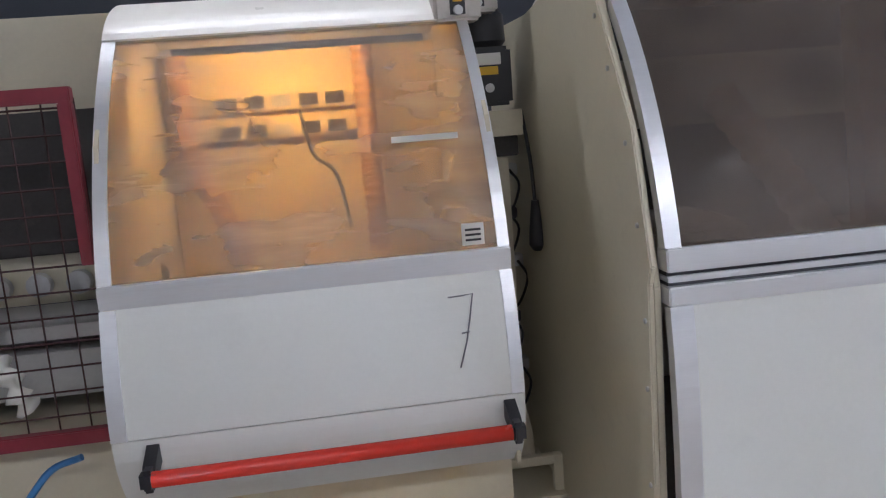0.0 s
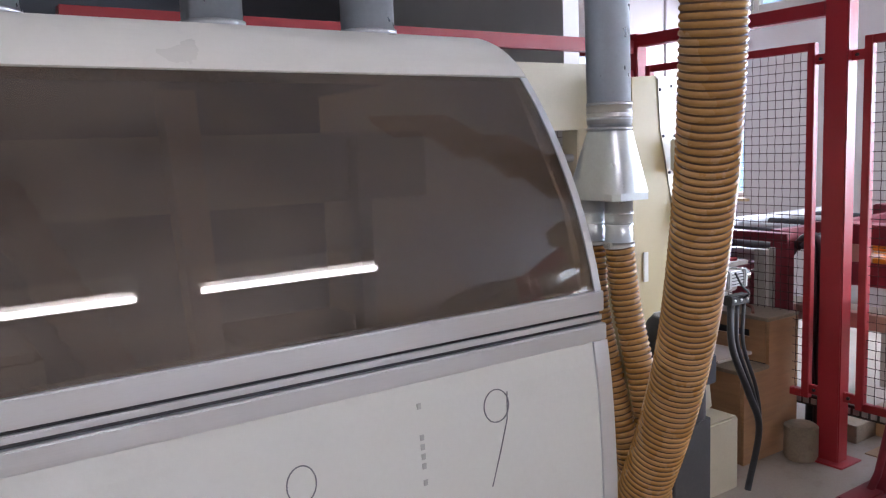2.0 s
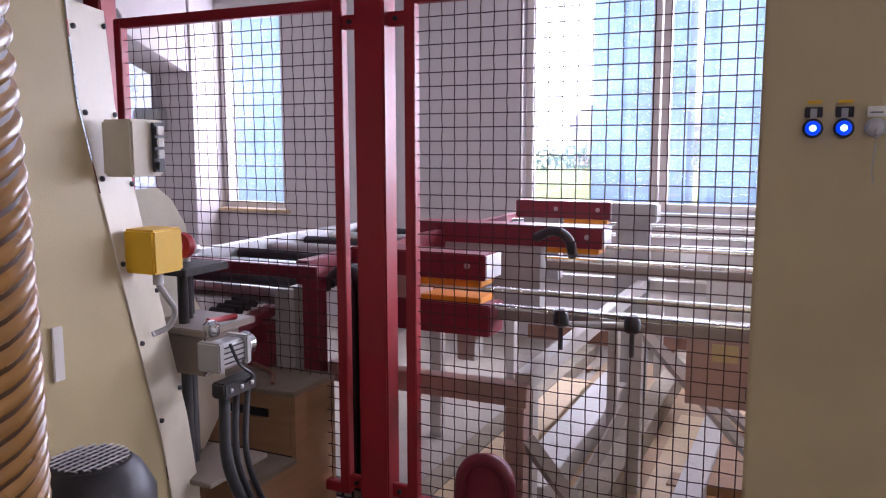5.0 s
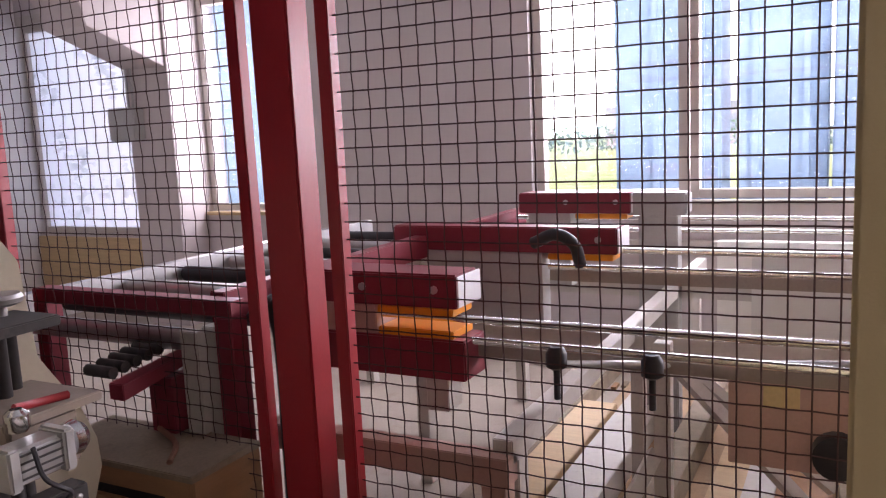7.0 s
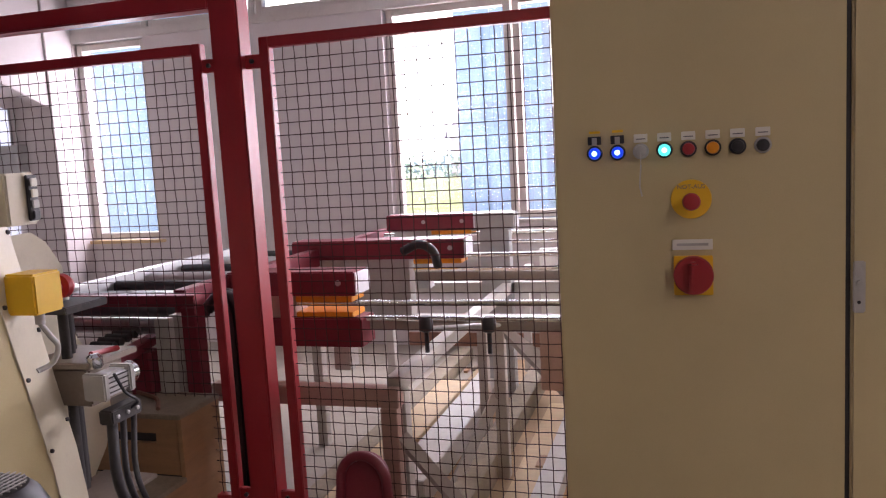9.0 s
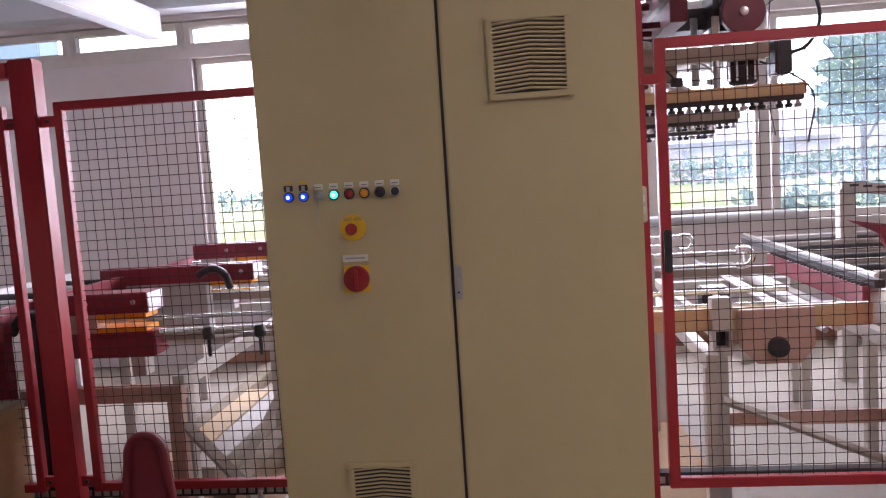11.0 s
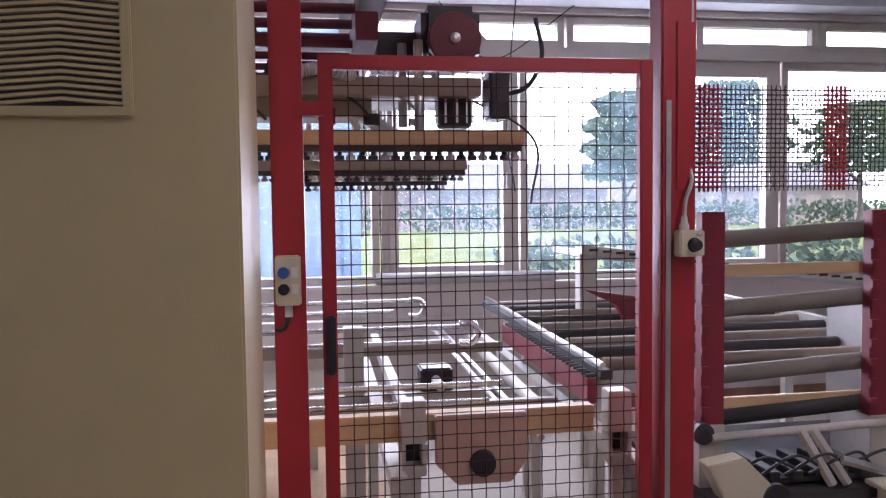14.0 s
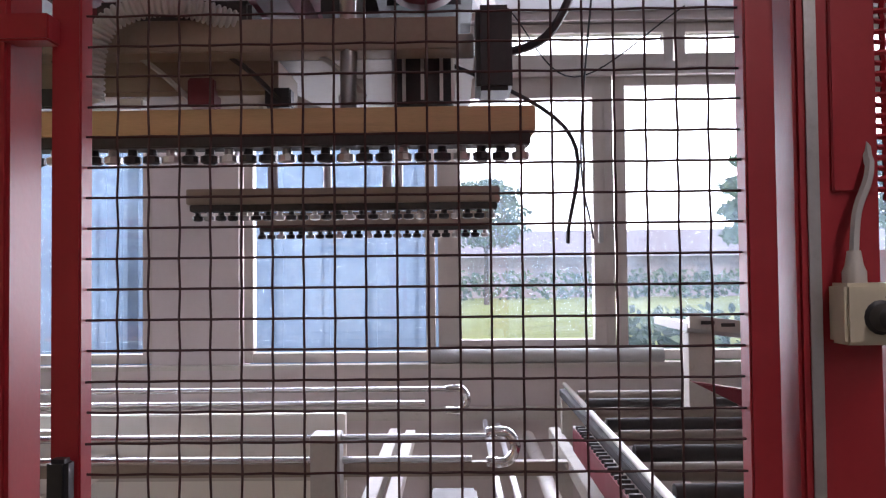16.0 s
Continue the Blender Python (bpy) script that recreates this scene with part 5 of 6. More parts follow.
for i in range(90):
    box(ch, 4.972, 4.979, -1.6 + i * 0.046, -1.57 + i * 0.046, 0.115, 0.145)
part("chain", ch, STEEL, T)
for xx, zz, y1 in ((5.45, 0.905, -1.25), (5.47, 0.83, -1.2), (6.42, 0.985, -1.25), (6.46, 0.90, -1.2), (7.45, 1.0, -1.1), (7.48, 0.93, -1.0)):
    part("guide_rod", rod((xx, 2.7, zz), (xx, y1, zz), 0.0125, 12), CHROME, T)
part("long_rail", bx(5.50, 5.54, -1.5, 2.5, 0.77, 0.82), TAUPE, T)
part("long_rail", bx(6.50, 6.54, -1.5, 2.5, 0.83, 0.88), TAUPE, T)
for yy in (1.72, 1.44):
    cl = part("stop_clamp", rod((5.38, yy, 0.70), (5.38, yy, 0.86), 0.01), BLACK, T)
    part("clamp_head", lathe([(0.015, 0.79), (0.032, 0.80), (0.032, 0.84), (0.02, 0.86)], 12, "z", (5.38, yy, 0)), BLACK, cl)
part("threaded_rod", rod((5.39, 1.75, 0.80), (5.70, 0.9, 0.79), 0.012), STEEL, T)
part("motor_plate", bx(5.68, 5.72, 0.75, 1.28, 0.45, 0.74), PINK, T)
part("yellow_label", bx(5.672, 5.679, 1.08, 1.18, 0.64, 0.71, bevel=0), BRASSW, T)
part("shaft_end", lathe([(0.02, -0.05), (0.065, -0.045), (0.07, 0.0)], 18, "x", (5.68, 0.98, 0.52)), BLACK, T)


def red_clamp(x, y0, y1, z, lower, label):
    o = thing("clamp_carriage", label, "machine unit", (x, y0, z), "red clamp carriages")
    part("end_plate", bx(x - 0.064, x + 0.104, y0 - 0.008, y0 - 0.001, z - 0.105, z - 0.005, bevel=0.002), ALU, o)
    part("upper_jaw", bx(x - 0.06, x + 0.10, y0, y1, z - 0.11, z, bevel=0.006), RED_D, o)
    part("orange_strip", bx(x - 0.055, x + 0.09, y0 + 0.02, y0 + 0.30, z - 0.138, z - 0.112), ORANGE, o)
    if lower:
        part("orange_strip", bx(x - 0.055, x + 0.09, y0 + 0.02, y0 + 0.30, z - 0.21, z - 0.184), ORANGE, o)
        part("lower_jaw", bx(x - 0.06, x + 0.10, y0 - 0.02, y1, z - 0.345, z - 0.212, bevel=0.006), RED_D, o)
        part("back_block", bx(x - 0.05, x + 0.09, y0 + 0.31, y1, z - 0.211, z - 0.111), PINK, o)
        part("stand", bx(x - 0.05, x + 0.05, y0 + 0.05, y0 + 0.13, 0.60, z - 0.346), OFFW, o)
    else:
        part("stand", bx(x - 0.05, x + 0.05, y0 + 0.33, y1 - 0.05, 0.64, z - 0.111), GREY, o)
    for yy in (y0 + 0.08, y0 + 0.35):
        part("bolt", lathe([(0.001, -0.008), (0.014, -0.006), (0.014, 0.0)], 8, "x", (x - 0.06, yy, z - 0.05)), STEEL, o)
    return o


red_clamp(5.46, 2.05, 2.70, 1.055, True, "dark red clamp jaws with orange strips")
red_clamp(6.42, 1.80, 2.85, 1.085, False, "dark red clamp beam with orange strip")
red_clamp(7.35, 1.98, 2.60, 1.15, False, "dark red clamp beam by the window")
solo("grey_block", bx(7.30, 7.45, 1.70, 2.01, 1.03, 1.145, bevel=0.01), GREY, "grey machine block beside a red beam", "machine part").parent = None
solo("grey_stand", bx(7.32, 7.43, 1.75, 1.95, F, 1.028, bevel=0.006), GREY, "grey stand under a machine block", "stand")
hz = sweep(bmesh.new(), smooth_path([(6.2, 2.10, 1.04), (6.18, 2.0, 1.08), (6.2, 1.93, 1.04), (6.25, 1.92, 0.95)], 8), 0.025, 10)
solo("cable_loop", hz, BLACK, "black corrugated cable loop on the machine", "cable")
pipe_ = thing("roller_table", "roller table with dark rubber rollers", "conveyor", (5.6, 3.0, F))
for i in range(8):
    part("roller", rod((4.98 + i * 0.32, 2.75, 0.90), (4.98 + i * 0.32, 3.75, 0.90), 0.035, 14), BLACK if i % 2 else STEEL, pipe_)
part("side_rail", bx(4.95, 7.6, 3.76, 3.82, 0.84, 0.96), STEEL, pipe_)
part("side_rail", bx(5.05, 7.6, 2.68, 2.74, 0.94, 1.04), RED_D, pipe_)
for xx in (5.0, 6.3, 7.5):
    part("leg", bx(xx, xx + 0.07, 3.76, 3.82, F, 0.84), OFFW, pipe_)
    part("leg", bx(xx, xx + 0.07, 2.68, 2.74, F, 0.94), OFFW, pipe_)
rf = thing("red_frame", "dark red square frame with black cable bundle", "frame", (5.0, 2.65, F))
part("upright", bx(4.97, 5.04, 2.585, 2.655, F, 0.98), RED_D, rf)
part("upright", bx(4.97, 5.04, 3.43, 3.49, F, 0.98), RED_D, rf)
part("top_bar", bx(4.97, 5.04, 2.585, 3.49, 0.981, 1.03), RED_D, rf)
part("pale_post", bx(4.93, 4.968, 2.69, 2.76, F, 0.94), OFFW, rf)
part("red_block", bx(4.90, 5.0, 2.78, 2.88, F, 0.80), RED_D, rf)
arm = part("roller_arm", prism([(4.74, 0.775), (5.1, 0.835), (5.1, 0.865), (4.74, 0.825)], "y", 2.80, 2.86, 0.003), RED_D, rf, "dark red arm with small rollers")
for k_ in range(7):
    part("small_roller", rod((4.77 + k_ * 0.045, 2.87, 0.845 + k_ * 0.006), (4.77 + k_ * 0.045, 2.98, 0.845 + k_ * 0.006), 0.018, 10), DARK, arm)
cbt = thing("cable_bundle", "thick bundle of black cables by a red frame", "cables", (5.12, 2.5, F))
for i in range(6):
    dx, dy = 0.035 * (i % 3), 0.045 * (i // 3)
    part("cable", sweep(bmesh.new(), smooth_path([(5.08 + dx, 2.60 - dy, 0.95), (5.09 + dx, 2.54 - dy, 1.0), (5.08 + dx, 2.49 - dy, 0.9), (5.07 + dx, 2.48 - dy, 0.5), (5.08 + dx, 2.5 - dy, F + 0.03)], 6), 0.028, 8), BLACK, cbt)
solo("wall_box", join(bx(8.27, 8.397, 6.62, 6.95, 1.57, 1.86, bevel=0.012), rod((8.37, 6.72, 1.86), (8.37, 6.72, 2.25), 0.012), rod((8.37, 6.78, 1.86), (8.37, 6.78, 2.25), 0.012)), GREY, "grey electrical box on the column", "electrical box")

# right part: pedestal units and roller conveyor
U = thing("conveyor_unit", "pink-grey drive plate with round shaft hole and feet", "machine unit", (5.2, -1.1, F))
part("drive_plate", prism([(-0.94, 0.86), (-1.28, 0.86), (-1.28, 0.68), (-1.22, 0.60), (-1.02, 0.60), (-0.94, 0.68)], "x", 5.17, 5.20, 0.004), PINK, U)
part("shaft", lathe([(0.02, -0.03), (0.045, -0.028), (0.05, 0.0)], 18, "x", (5.17, -1.112, 0.68)), BLACK, U)
part("wood_beam", bx(5.21, 5.27, -1.55, -0.0, 0.76, 0.86, bevel=0.004), WOOD_L, U, "pale wooden beam")
for yy in (-0.86, -1.635):
    lg = part("bracket", join(bx(5.16, 5.24, yy - 0.045, yy + 0.045, 0.765, 0.92), bx(5.16, 5.24, yy - 0.045, yy - 0.03, 0.68, 0.765), bx(5.16, 5.24, yy + 0.03, yy + 0.045, 0.68, 0.765), bx(5.16, 5.24, yy - 0.045, yy + 0.045, 0.645, 0.68)), OFFW, U)
    part("hole", bx(5.235, 5.24, yy - 0.029, yy + 0.029, 0.681, 0.764, bevel=0), BLACK, lg)
    part("leg", bx(5.175, 5.225, yy - 0.025, yy + 0.025, F, 0.644), OFFW, U)
part("foot_rail", bx(5.18, 5.22, -1.60, -0.89, 0.30, 0.36), PINK, U)
part("motor_block", bx(6.46, 6.62, -1.22, -1.05, 0.62, 0.76, bevel=0.01), BLACK, U)
part("motor_shaft", rod((6.3, -1.13, 0.70), (6.46, -1.13, 0.70), 0.025), STEEL, U)
part("slide_rail", bx(5.3, 7.9, -0.93, -0.88, 0.66, 0.72), OFFW, U)
part("slide_rod", rod((5.3, -1.30, 0.74), (7.9, -1.30, 0.76), 0.014), STEEL, U)
part("slide_rod", rod((5.3, -1.37, 0.72), (7.9, -1.37, 0.74), 0.014), STEEL, U)
part("white_bar", sweep(bmesh.new(), [(5.5, -1.5, 0.70), (7.6, -1.5, 0.74)], 0.032, 8), OFFW, U)
part("mast", bx(6.38, 6.48, -0.75, -0.65, F, 1.0), GREY, U)
for xx, yy in ((6.42, -1.25), (7.45, -1.1)):
    part("rod_end", sweep(bmesh.new(), smooth_path([(xx, yy, 1.0), (xx, yy - 0.07, 1.0), (xx, yy - 0.1, 0.95), (xx, yy - 0.07, 0.90), (xx, yy, 0.90)], 6), 0.018, 8), CHROME, U)

RC = thing("roller_conveyor", "roller conveyor with dark rollers and red side chain", "conveyor", (7.0, -2.6, F))
for i in range(9):
    xx = 5.75 + i * 0.26
    part("roller", rod((xx, -1.78, 0.90), (xx, -3.4, 0.90), 0.03, 14), DARK if i % 2 else TAUPE, RC)
part("side_rail", rod((5.6, -1.73, 0.925), (8.1, -1.75, 0.925), 0.013), OFFW, RC)
part("side_rail", bx(5.6, 8.1, -1.775, -1.72, 0.86, 0.90), DARK, RC)
part("red_rail", bx(5.6, 7.2, -1.70, -1.66, 0.76, 0.87), RED_D, RC)
part("side_rail", bx(5.6, 8.1, -3.46, -3.405, 0.84, 0.94), OFFW, RC)
for xx in (5.7, 6.9, 8.0):
    part("leg", bx(xx, xx + 0.06, -1.775, -1.72, F, 0.86), OFFW, RC)
    part("leg", bx(xx, xx + 0.06, -3.46, -3.405, F, 0.84), OFFW, RC)
for i in range(28):
    part("chain_tooth", bx(5.62 + i * 0.055, 5.634 + i * 0.055, -1.70, -1.66, 0.871, 0.885, bevel=0), DARK, RC)
TR = thing("inclined_tray", "pale perforated tray beyond the conveyor", "tray", (7.6, -2.6, 1.0))
part("tray", prism([(-2.2, 1.31), (-4.6, 1.0), (-4.6, 0.97), (-2.2, 1.27)], "x", 7.3, 7.9), GREY, TR)
part("perforated_edge", prism([(-2.2, 1.35), (-4.6, 1.05), (-4.6, 1.0), (-2.2, 1.29)], "x", 7.26, 7.29), OFFW, TR)
for i in range(26):
    part("slot", bx(7.253, 7.258, -2.31 - i * 0.09, -2.25 - i * 0.09, 1.306 - i * 0.0112, 1.322 - i * 0.0112, bevel=0), DARK, TR)
part("leg", bx(7.35, 7.45, -2.33, -2.22, F, 1.26), OFFW, TR)
part("leg", bx(7.35, 7.41, -4.4, -4.34, F, 0.98), OFFW, TR)
part("red_arm", prism([(-2.1, 1.10), (-2.42, 1.05), (-2.45, 0.85), (-2.36, 0.88), (-2.3, 1.0)], "x", 6.9, 6.96, 0.005), RED_D, TR)

RK = thing("roller_rack", "red notched rack holding thick grey rollers", "rack", (5.1, -2.3, 0.8))
for yy in (-1.955, -2.635):
    part("upright", bx(5.07, 5.12, yy - 0.045, yy + 0.045, 0.80, 1.583), RED_D, RK)
    for i in range(9):
        part("tooth", bx(5.055, 5.0695, yy + 0.02, yy + 0.05, 0.84 + i * 0.075, 0.87 + i * 0.075, bevel=0), RED_D, RK)
for i, (zz, m) in enumerate(((1.472, GREY), (1.212, GREY), (0.960, GREY), (0.80, BLACK))):
    part("roller", rod((5.15, -1.92, zz), (5.15, -2.68, zz + 0.04), 0.033, 18), paint("roller_rubber_%d" % i, (0.20, 0.18, 0.155) if m is GREY else (0.03, 0.03, 0.03), 0.6, dirt=0.3), RK)
for zz in (1.34, 0.835):
    part("tan_bar", bx(5.14, 5.16, -2.64, -1.91, zz, zz + 0.045), WOOD_L, RK)
part("front_tube", rod((5.03, -1.93, 0.765), (5.03, -2.66, 0.785), 0.016), OFFW, RK)
part("arm", sweep(bmesh.new(), [(5.03, -2.28, 0.775), (4.98, -2.38, 0.58)], 0.02, 6), OFFW, RK)
part("arm", sweep(bmesh.new(), [(5.03, -2.33, 0.775), (4.98, -2.44, 0.58)], 0.02, 6), OFFW, RK)
part("hub", lathe([(0.02, -0.03), (0.04, -0.025), (0.04, 0.0)], 14, "x", (5.05, -1.90, 0.78)), BLACK, RK)
part("stand", bx(5.06, 5.30, -2.0, -1.9, F, 0.80), OFFW, RK)
part("stand", bx(5.06, 5.30, -2.68, -2.59, F, 0.80), OFFW, RK)

FM = thing("feed_machine", "off-white feed machine with cables and chain wheel", "machine", (5.2, -2.6, F))
part("body", bx(4.95, 5.05, -3.4, -1.86, F, 0.42, bevel=0.01), CREAM, FM)
part("deck", bx(4.95, 5.8, -3.3, -1.88, 0.53, 0.57), DARK, FM)
part("corner_block", prism([(-1.86, 0.70), (-2.0, 0.72), (-2.12, 0.60), (-2.12, 0.50), (-1.95, 0.52)], "x", 4.92, 5.0, 0.004), CREAM, FM)
part("chain_wheel", lathe([(0.02, -0.02), (0.05, -0.018), (0.052, 0.0)], 20, "x", (4.93, -2.12, 0.57)), BLACK, FM)
part("cross_bar", bx(4.93, 4.99, -2.75, -2.02, 0.46, 0.53), CREAM, FM)
for i in range(5):
    part("cable", sweep(bmesh.new(), smooth_path([(5.0, -2.0 - i * 0.1, 0.62), (4.97, -2.1 - i * 0.12, 0.70), (5.0, -2.25 - i * 0.1, 0.64)], 6), 0.006, 6), BLACK, FM)
part("slat", bx(5.02, 5.3, -2.62, -2.12, 0.58, 0.60), DARK, FM)
part("blue_plug", bx(4.92, 4.96, -2.32, -2.2, 0.20, 0.30, bevel=0.006), paint("blue_plug", (0.03, 0.22, 0.40), 0.4), FM)
part("connector", bx(4.92, 4.96, -2.16, -2.04, 0.20, 0.27, bevel=0.006), WOOD, FM)
part("post", bx(4.84, 4.95, -2.74, -2.53, F, 0.58, bevel=0.012), CREAM, FM)
part("top_plate", bx(4.80, 4.97, -2.76, -2.50, 0.581, 0.60, bevel=0.004), CREAM, FM)
part("slide_strip", sweep(bmesh.new(), [(4.90, -2.36, 0.70), (4.86, -2.66, 0.612)], 0.016, 4), STEEL, FM)
part("clamp_knob", lathe([(0.012, 0.60), (0.02, 0.61), (0.02, 0.64), (0.01, 0.65)], 12, "z", (4.87, -2.62, 0.0)), BLACK, FM)
for k_ in range(2):
    part("port", lathe([(0.001, -0.004), (0.02, -0.003), (0.02, 0.0)], 14, "x", (4.84, -2.60 - 0.07 * k_, 0.36 - 0.12 * k_)), GREY, FM)
for k_ in range(5):
    part("link_bar", bx(4.99, 5.25, -2.18 - k_ * 0.09, -2.14 - k_ * 0.09, 0.605, 0.635), BLACK, FM)

# timber and boards lying under the frame
solo("sawdust_layer", bx(5.1, 8.3, -0.9, 2.2, F, F + 0.006, bevel=0), paint("sawdust", (0.42, 0.29, 0.18), 0.9, vary=0.22, scale=3.0, dirt=0.5, dirt_color=(0.22, 0.15, 0.09), bump=0.3), "tan sawdust lying under the machine frame", "sawdust")["kind"] = "stuff"
for i, (x0, x1, y0, y1, h, m) in enumerate(((5.5, 7.2, 0.9, 1.5, 0.02, WOOD_L), (5.3, 6.9, 0.2, 0.75, 0.03, DUST), (5.6, 7.6, 1.85, 2.0, 0.14, OFFW), (5.4, 7.4, 2.1, 2.3, 0.10, WOOD_L), (6.1, 6.9, 1.0, 1.3, 0.07, WOOD), (5.35, 5.5, 1.3, 1.7, 0.04, WOOD))):
    solo("loose_board", bx(x0, x1, y0, y1, F, F + h, bevel=0.004), m, "dusty loose wooden board on the floor", "board", "loose boards")
rnd = random.Random(5)
for i in range(26):
    x0, y0, r0 = rnd.uniform(5.1, 8.0), rnd.uniform(0.1, 2.5), rnd.uniform(0.02, 0.06)
    solo("offcut", bx(x0, x0 + r0 * 3, y0, y0 + r0, F + 0.0, F + r0 * 0.6, bevel=0.002), (WOOD_L, WOOD, DUST, PAPER)[i % 4], "small wood offcut on the dusty floor", "offcut", "offcuts")
gp = thing("gusset_frame", "white triangular brace inside the machine frame", "brace", (6.1, 1.2, F))
part("post", bx(6.0, 6.06, 1.52, 1.58, F, 0.72), OFFW, gp)
part("brace", sweep(bmesh.new(), [(6.03, 1.55, 0.68), (6.03, 0.95, 0.05)], 0.03, 4), OFFW, gp)
part("brace", sweep(bmesh.new(), [(6.03, 1.58, 0.30), (5.6, 1.75, F + 0.03)], 0.035, 4), OFFW, gp)
part("foot", bx(5.6, 6.06, 0.85, 0.92, F, 0.03), OFFW, gp)
wp = thing("white_housing", "white sheet-metal housing under the window", "machine housing", (7.6, 0.4, F))
part("cover", bx(7.6, 7.66, -0.6, 1.6, 0.30, 0.86, bevel=0.006), CAPW, wp)
part("cover", bx(6.9, 6.96, 0.45, 1.35, 0.55, 0.92, bevel=0.006), WHITE, wp)
part("port", bx(6.892, 6.899, 0.62, 0.70, 0.76, 0.78, bevel=0), BLACK, wp)
part("stand", bx(7.61, 7.65, -0.5, -0.4, F, 0.30), OFFW, wp)
part("stand", bx(7.61, 7.65, 1.4, 1.5, F, 0.30), OFFW, wp)
part("stand", bx(6.91, 6.95, 0.5, 0.58, F, 0.55), OFFW, wp)
gc = thing("grey_cabinet", "grey sheet cabinet beside a slotted post", "cabinet", (5.6, -3.2, F))
part("body", bx(5.5, 6.1, -3.9, -3.12, F, 1.16, bevel=0.008), GREY, gc)
part("cream_side", bx(5.42, 5.49, -3.05, -2.86, F, 1.12, bevel=0.006), CREAM, gc)
part("slotted_post", bx(5.44, 5.49, -3.115, -3.06, F, 1.18), STEEL, gc)
for i in range(16):
    part("slot", bx(5.434, 5.439, -3.10, -3.075, F + 0.06 + i * 0.075, F + 0.10 + i * 0.075, bevel=0), BLACK, gc)

# ---- overhead gripper gantry ----
GA = thing("gripper_gantry", "overhead gantry with red carriage and motor", "gantry", (5.9, -0.6, 2.3))
for yy in (0.55, -0.75):
    part("red_beam", bx(5.15, 8.4, yy - 0.05, yy + 0.05, 2.36, 2.46), GANTRY, GA)
    part("hanger", bx(7.9, 8.0, yy - 0.05, yy + 0.05, 2.461, 3.55), GREY, GA)
    part("hanger", bx(5.6, 5.7, yy - 0.05, yy + 0.05, 2.461, 3.55), GREY, GA)
for i in range(4):
    part("cross_tube", rod((5.35 + i * 0.28, -0.70, 2.41), (5.35 + i * 0.28, 0.50, 2.41), 0.022), GANTRY, GA)
part("wheel_hub", lathe([(0.008, -0.045), (0.02, -0.042), (0.022, -0.031)], 14, "x", (5.5, -1.08, 2.27)), STEEL, GA)
part("drive_wheel", lathe([(0.03, -0.03), (0.10, -0.03), (0.105, -0.025), (0.105, 0.02), (0.03, 0.02)], 24, "x", (5.5, -1.08, 2.27)), GANTRY, GA, "dark red round motor end")
part("motor", bx(5.55, 5.85, -1.2, -0.96, 2.2, 2.42, bevel=0.03), BLACK, GA)
part("carriage_plate", bx(5.75, 6.2, -1.2, -0.80, 2.24, 2.35), DARK, GA)
part("carriage_plate", bx(5.55, 6.1, -1.2, -0.3, 2.06, 2.12), GREY, GA)
part("cylinder", bx(5.40, 5.55, -1.28, -1.20, 1.95, 2.14, bevel=0.01), BLACK, GA)
part("upper_bar", bx(5.36, 5.44, -1.16, 0.45, 2.03, 2.10), TAUPE, GA)
part("arm", sweep(bmesh.new(), [(5.6, -0.5, 2.1), (5.9, -0.9, 1.92)], 0.03, 6), STEEL, GA)
cp = bmesh.new()
sweep(cp, smooth_path([(5.5, -1.25, 2.05), (5.45, -1.36, 2.08), (5.44, -1.42, 2.2), (5.46, -1.40, 2.35)], 6), 0.01, 6)
part("cable", cp, BLACK, GA)
cp = bmesh.new()
sweep(cp, smooth_path([(5.5, -0.3, 2.3), (5.42, -0.2, 2.2), (5.4, 0.0, 2.15), (5.42, 0.3, 2.3)], 6), 0.03, 8)
part("cable", cp, BLACK, GA)
for yy in (-0.16, -0.72):
    part("red_rail", bx(5.2, 7.4, yy - 0.04, yy + 0.04, 2.20, 2.30), GANTRY, GA)
for i in range(7):
    part("cross_slat", bx(5.45 + i * 0.26, 5.53 + i * 0.26, -0.68, -0.20, 2.22, 2.25), GANTRY, GA)
part("side_rail", sweep(bmesh.new(), [(5.62, -1.20, 2.30), (6.9, -1.30, 2.62)], 0.035, 4), OFFW, GA, "pale sloping arm")
part("valve_block", bx(5.42, 5.62, -0.7, -0.35, 2.105, 2.165, bevel=0.01), DARK, GA)
part("valve_block", bx(5.42, 5.7, -0.1, 0.3, 1.95, 2.02, bevel=0.01), GREY, GA)
part("housing", bx(5.46, 5.7, -0.75, 0.35, 1.96, 2.05, bevel=0.01), TAUPE, GA)
fm = part("fin_motor", lathe([(0.05, -0.10), (0.07, -0.09), (0.07, 0.06), (0.05, 0.08)], 20, "z", (5.52, -1.08, 2.02)), BLACK, GA, "black finned motor")
for i in range(10):
    a_ = 2 * math.pi * i / 10
    part("fin", bx(5.52 + 0.072 * math.cos(a_) - 0.004, 5.52 + 0.072 * math.cos(a_) + 0.004, -1.08 + 0.072 * math.sin(a_) - 0.004, -1.08 + 0.072 * math.sin(a_) + 0.004, 1.94, 2.07, bevel=0), STEEL, fm)
for i in range(7):
    part("fitting", bx(5.44 + 0.02 * (i % 2), 5.50, -0.95 + i * 0.17, -0.89 + i * 0.17, 1.93, 1.955 + 0.02 * (i % 3), bevel=0.004), (STEEL, BLACK, GANTRY)[i % 3], GA)
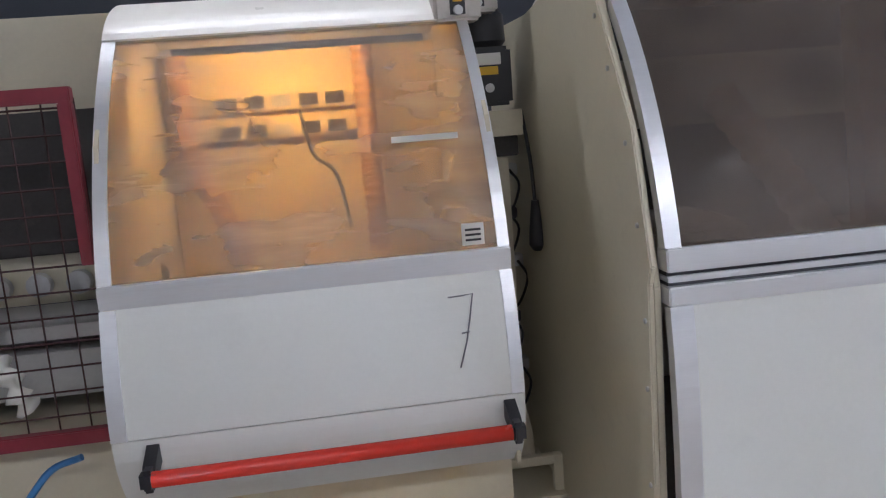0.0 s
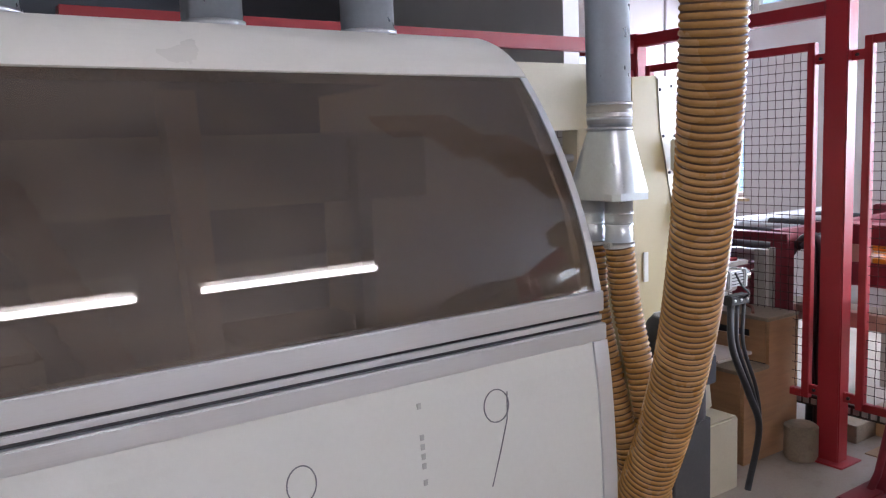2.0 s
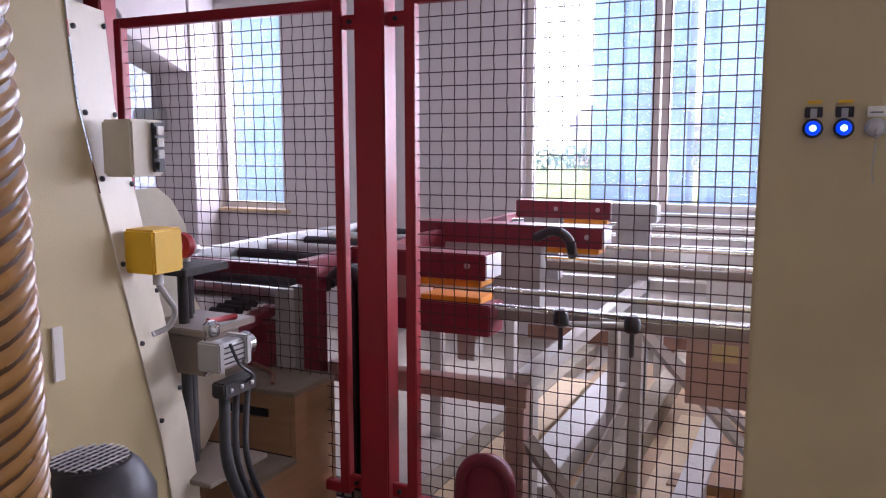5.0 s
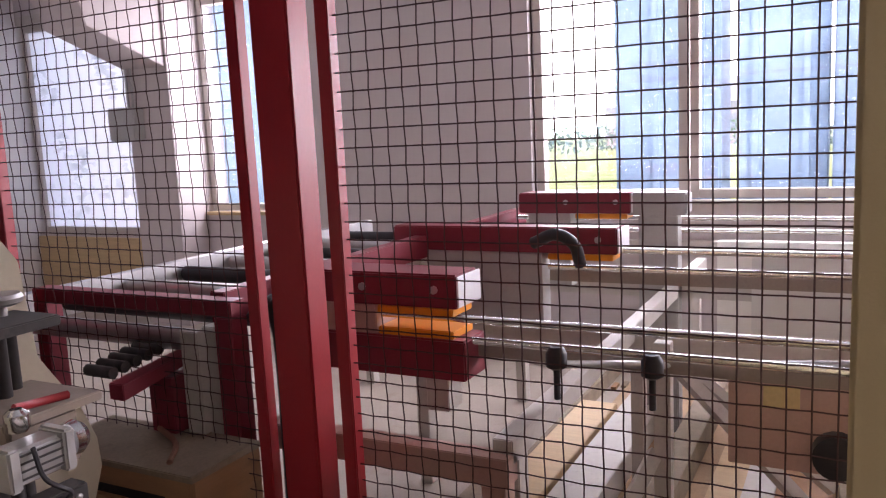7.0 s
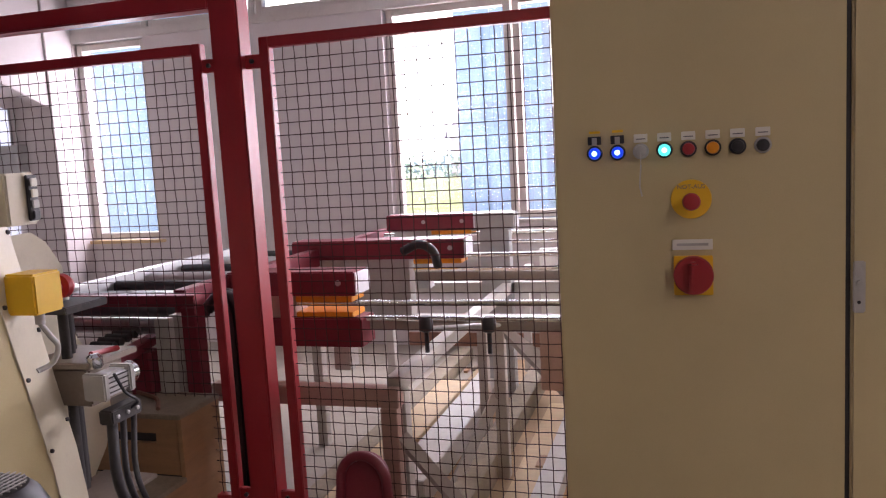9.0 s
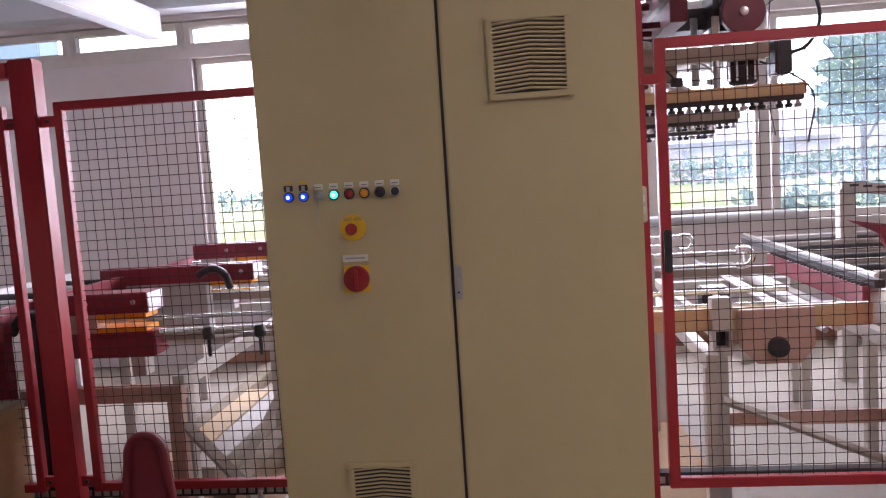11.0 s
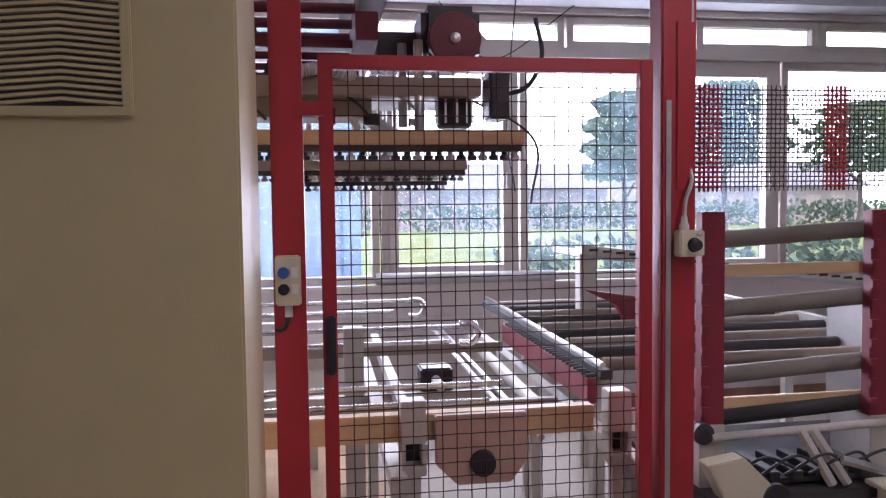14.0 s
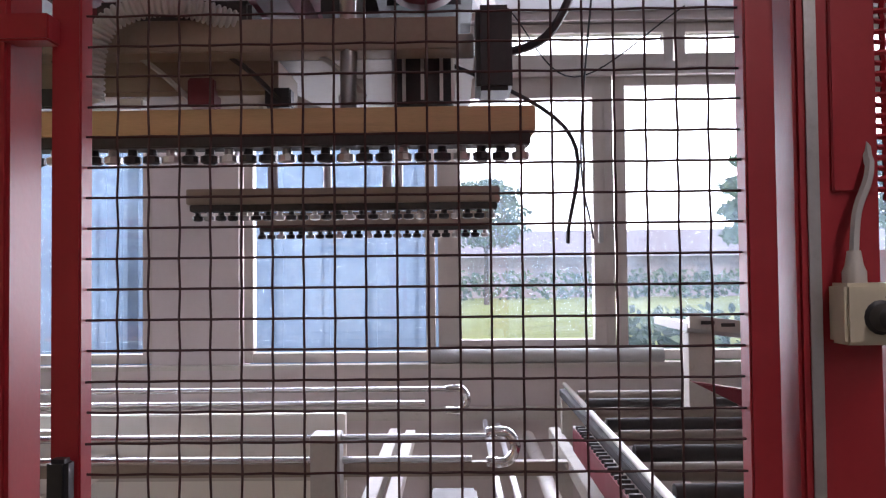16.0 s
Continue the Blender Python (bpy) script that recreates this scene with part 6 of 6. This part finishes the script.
for i in range(6):
    y_ = -0.95 + i * 0.2
    part("air_line", sweep(bmesh.new(), smooth_path([(5.46, y_, 1.95), (5.42, y_ + 0.05, 2.0), (5.43, y_ + 0.12, 2.06), (5.5, y_ + 0.15, 2.15)], 5), 0.006, 6), BLACK if i % 2 else GREY, GA)
part("corrugated_hose", ribbed([(5.30, -0.40, 1.915), (5.30, -0.405, 2.02), (5.30, -0.45, 2.09), (5.32, -0.56, 2.12), (5.38, -0.68, 2.10)], 0.022, 0.012, 0.003), GREY, GA, "grey corrugated hose loop")
for y_ in (-0.62, -1.0):
    part("strut", sweep(bmesh.new(), [(5.5, y_, 2.14), (5.62, y_ - 0.08, 1.93)], 0.018, 6), OFFW, GA, "pale diagonal strut")
for yy in (0.2, -0.9):
    part("hanger_rod", rod((5.75, yy, 1.95), (5.75, yy, 2.3), 0.02), STEEL, GA)


def suction_beam(x, y0, y1, z, label):
    o = thing("suction_beam", label, "gripper", (x, (y0 + y1) / 2, z), "suction beams")
    part("bar", bx(x - 0.04, x + 0.04, y0, y1, z - 0.055, z, bevel=0.003), WOOD_L if x < 6 else TAUPE, o)
    part("manifold", bx(x - 0.035, x + 0.035, y0 + 0.01, y1 - 0.01, z - 0.08, z - 0.056, bevel=0.003), DARK, o)
    nn = int((y1 - y0) / 0.042)
    for i in range(nn):
        part("suction_cup", lathe([(0.010, z - 0.079), (0.011, z - 0.092), (0.019, z - 0.095), (0.019, z - 0.108), (0.012, z - 0.112)], 10, "z", (x, y0 + 0.03 + i * 0.042, 0)), BLACK if i % 3 else STEEL, o)
    part("hanger", rod((x, y0 + 0.4, z), (x, y0 + 0.4, 2.24), 0.018), STEEL, o)
    part("hanger", rod((x, y1 - 0.3, z), (x, y1 - 0.3, 2.24), 0.018), STEEL, o)


suction_beam(5.38, -1.322, 0.35, 1.902, "wooden beam with a row of suction cups")
suction_beam(6.5, -1.31, -0.2, 1.855, "wooden beam with a row of suction cups")
suction_beam(7.1, -1.31, -0.3, 1.815, "wooden beam with a row of suction cups")
for a in (((8.6, -1.5, 3.2), (8.55, -1.9, 2.75), (8.6, -2.6, 3.2)), ((5.5, -1.0, 2.1), (5.6, -1.42, 1.9), (5.65, -1.43, 1.62)), ((7.5, -1.9, 3.56), (7.4, -1.75, 2.2), (7.4, -1.8, 1.7))):
    solo("hanging_cable", sweep(bmesh.new(), smooth_path(a, 10), 0.005, 6), BLACK, "thin black hanging cable", "cable", "hanging cables")
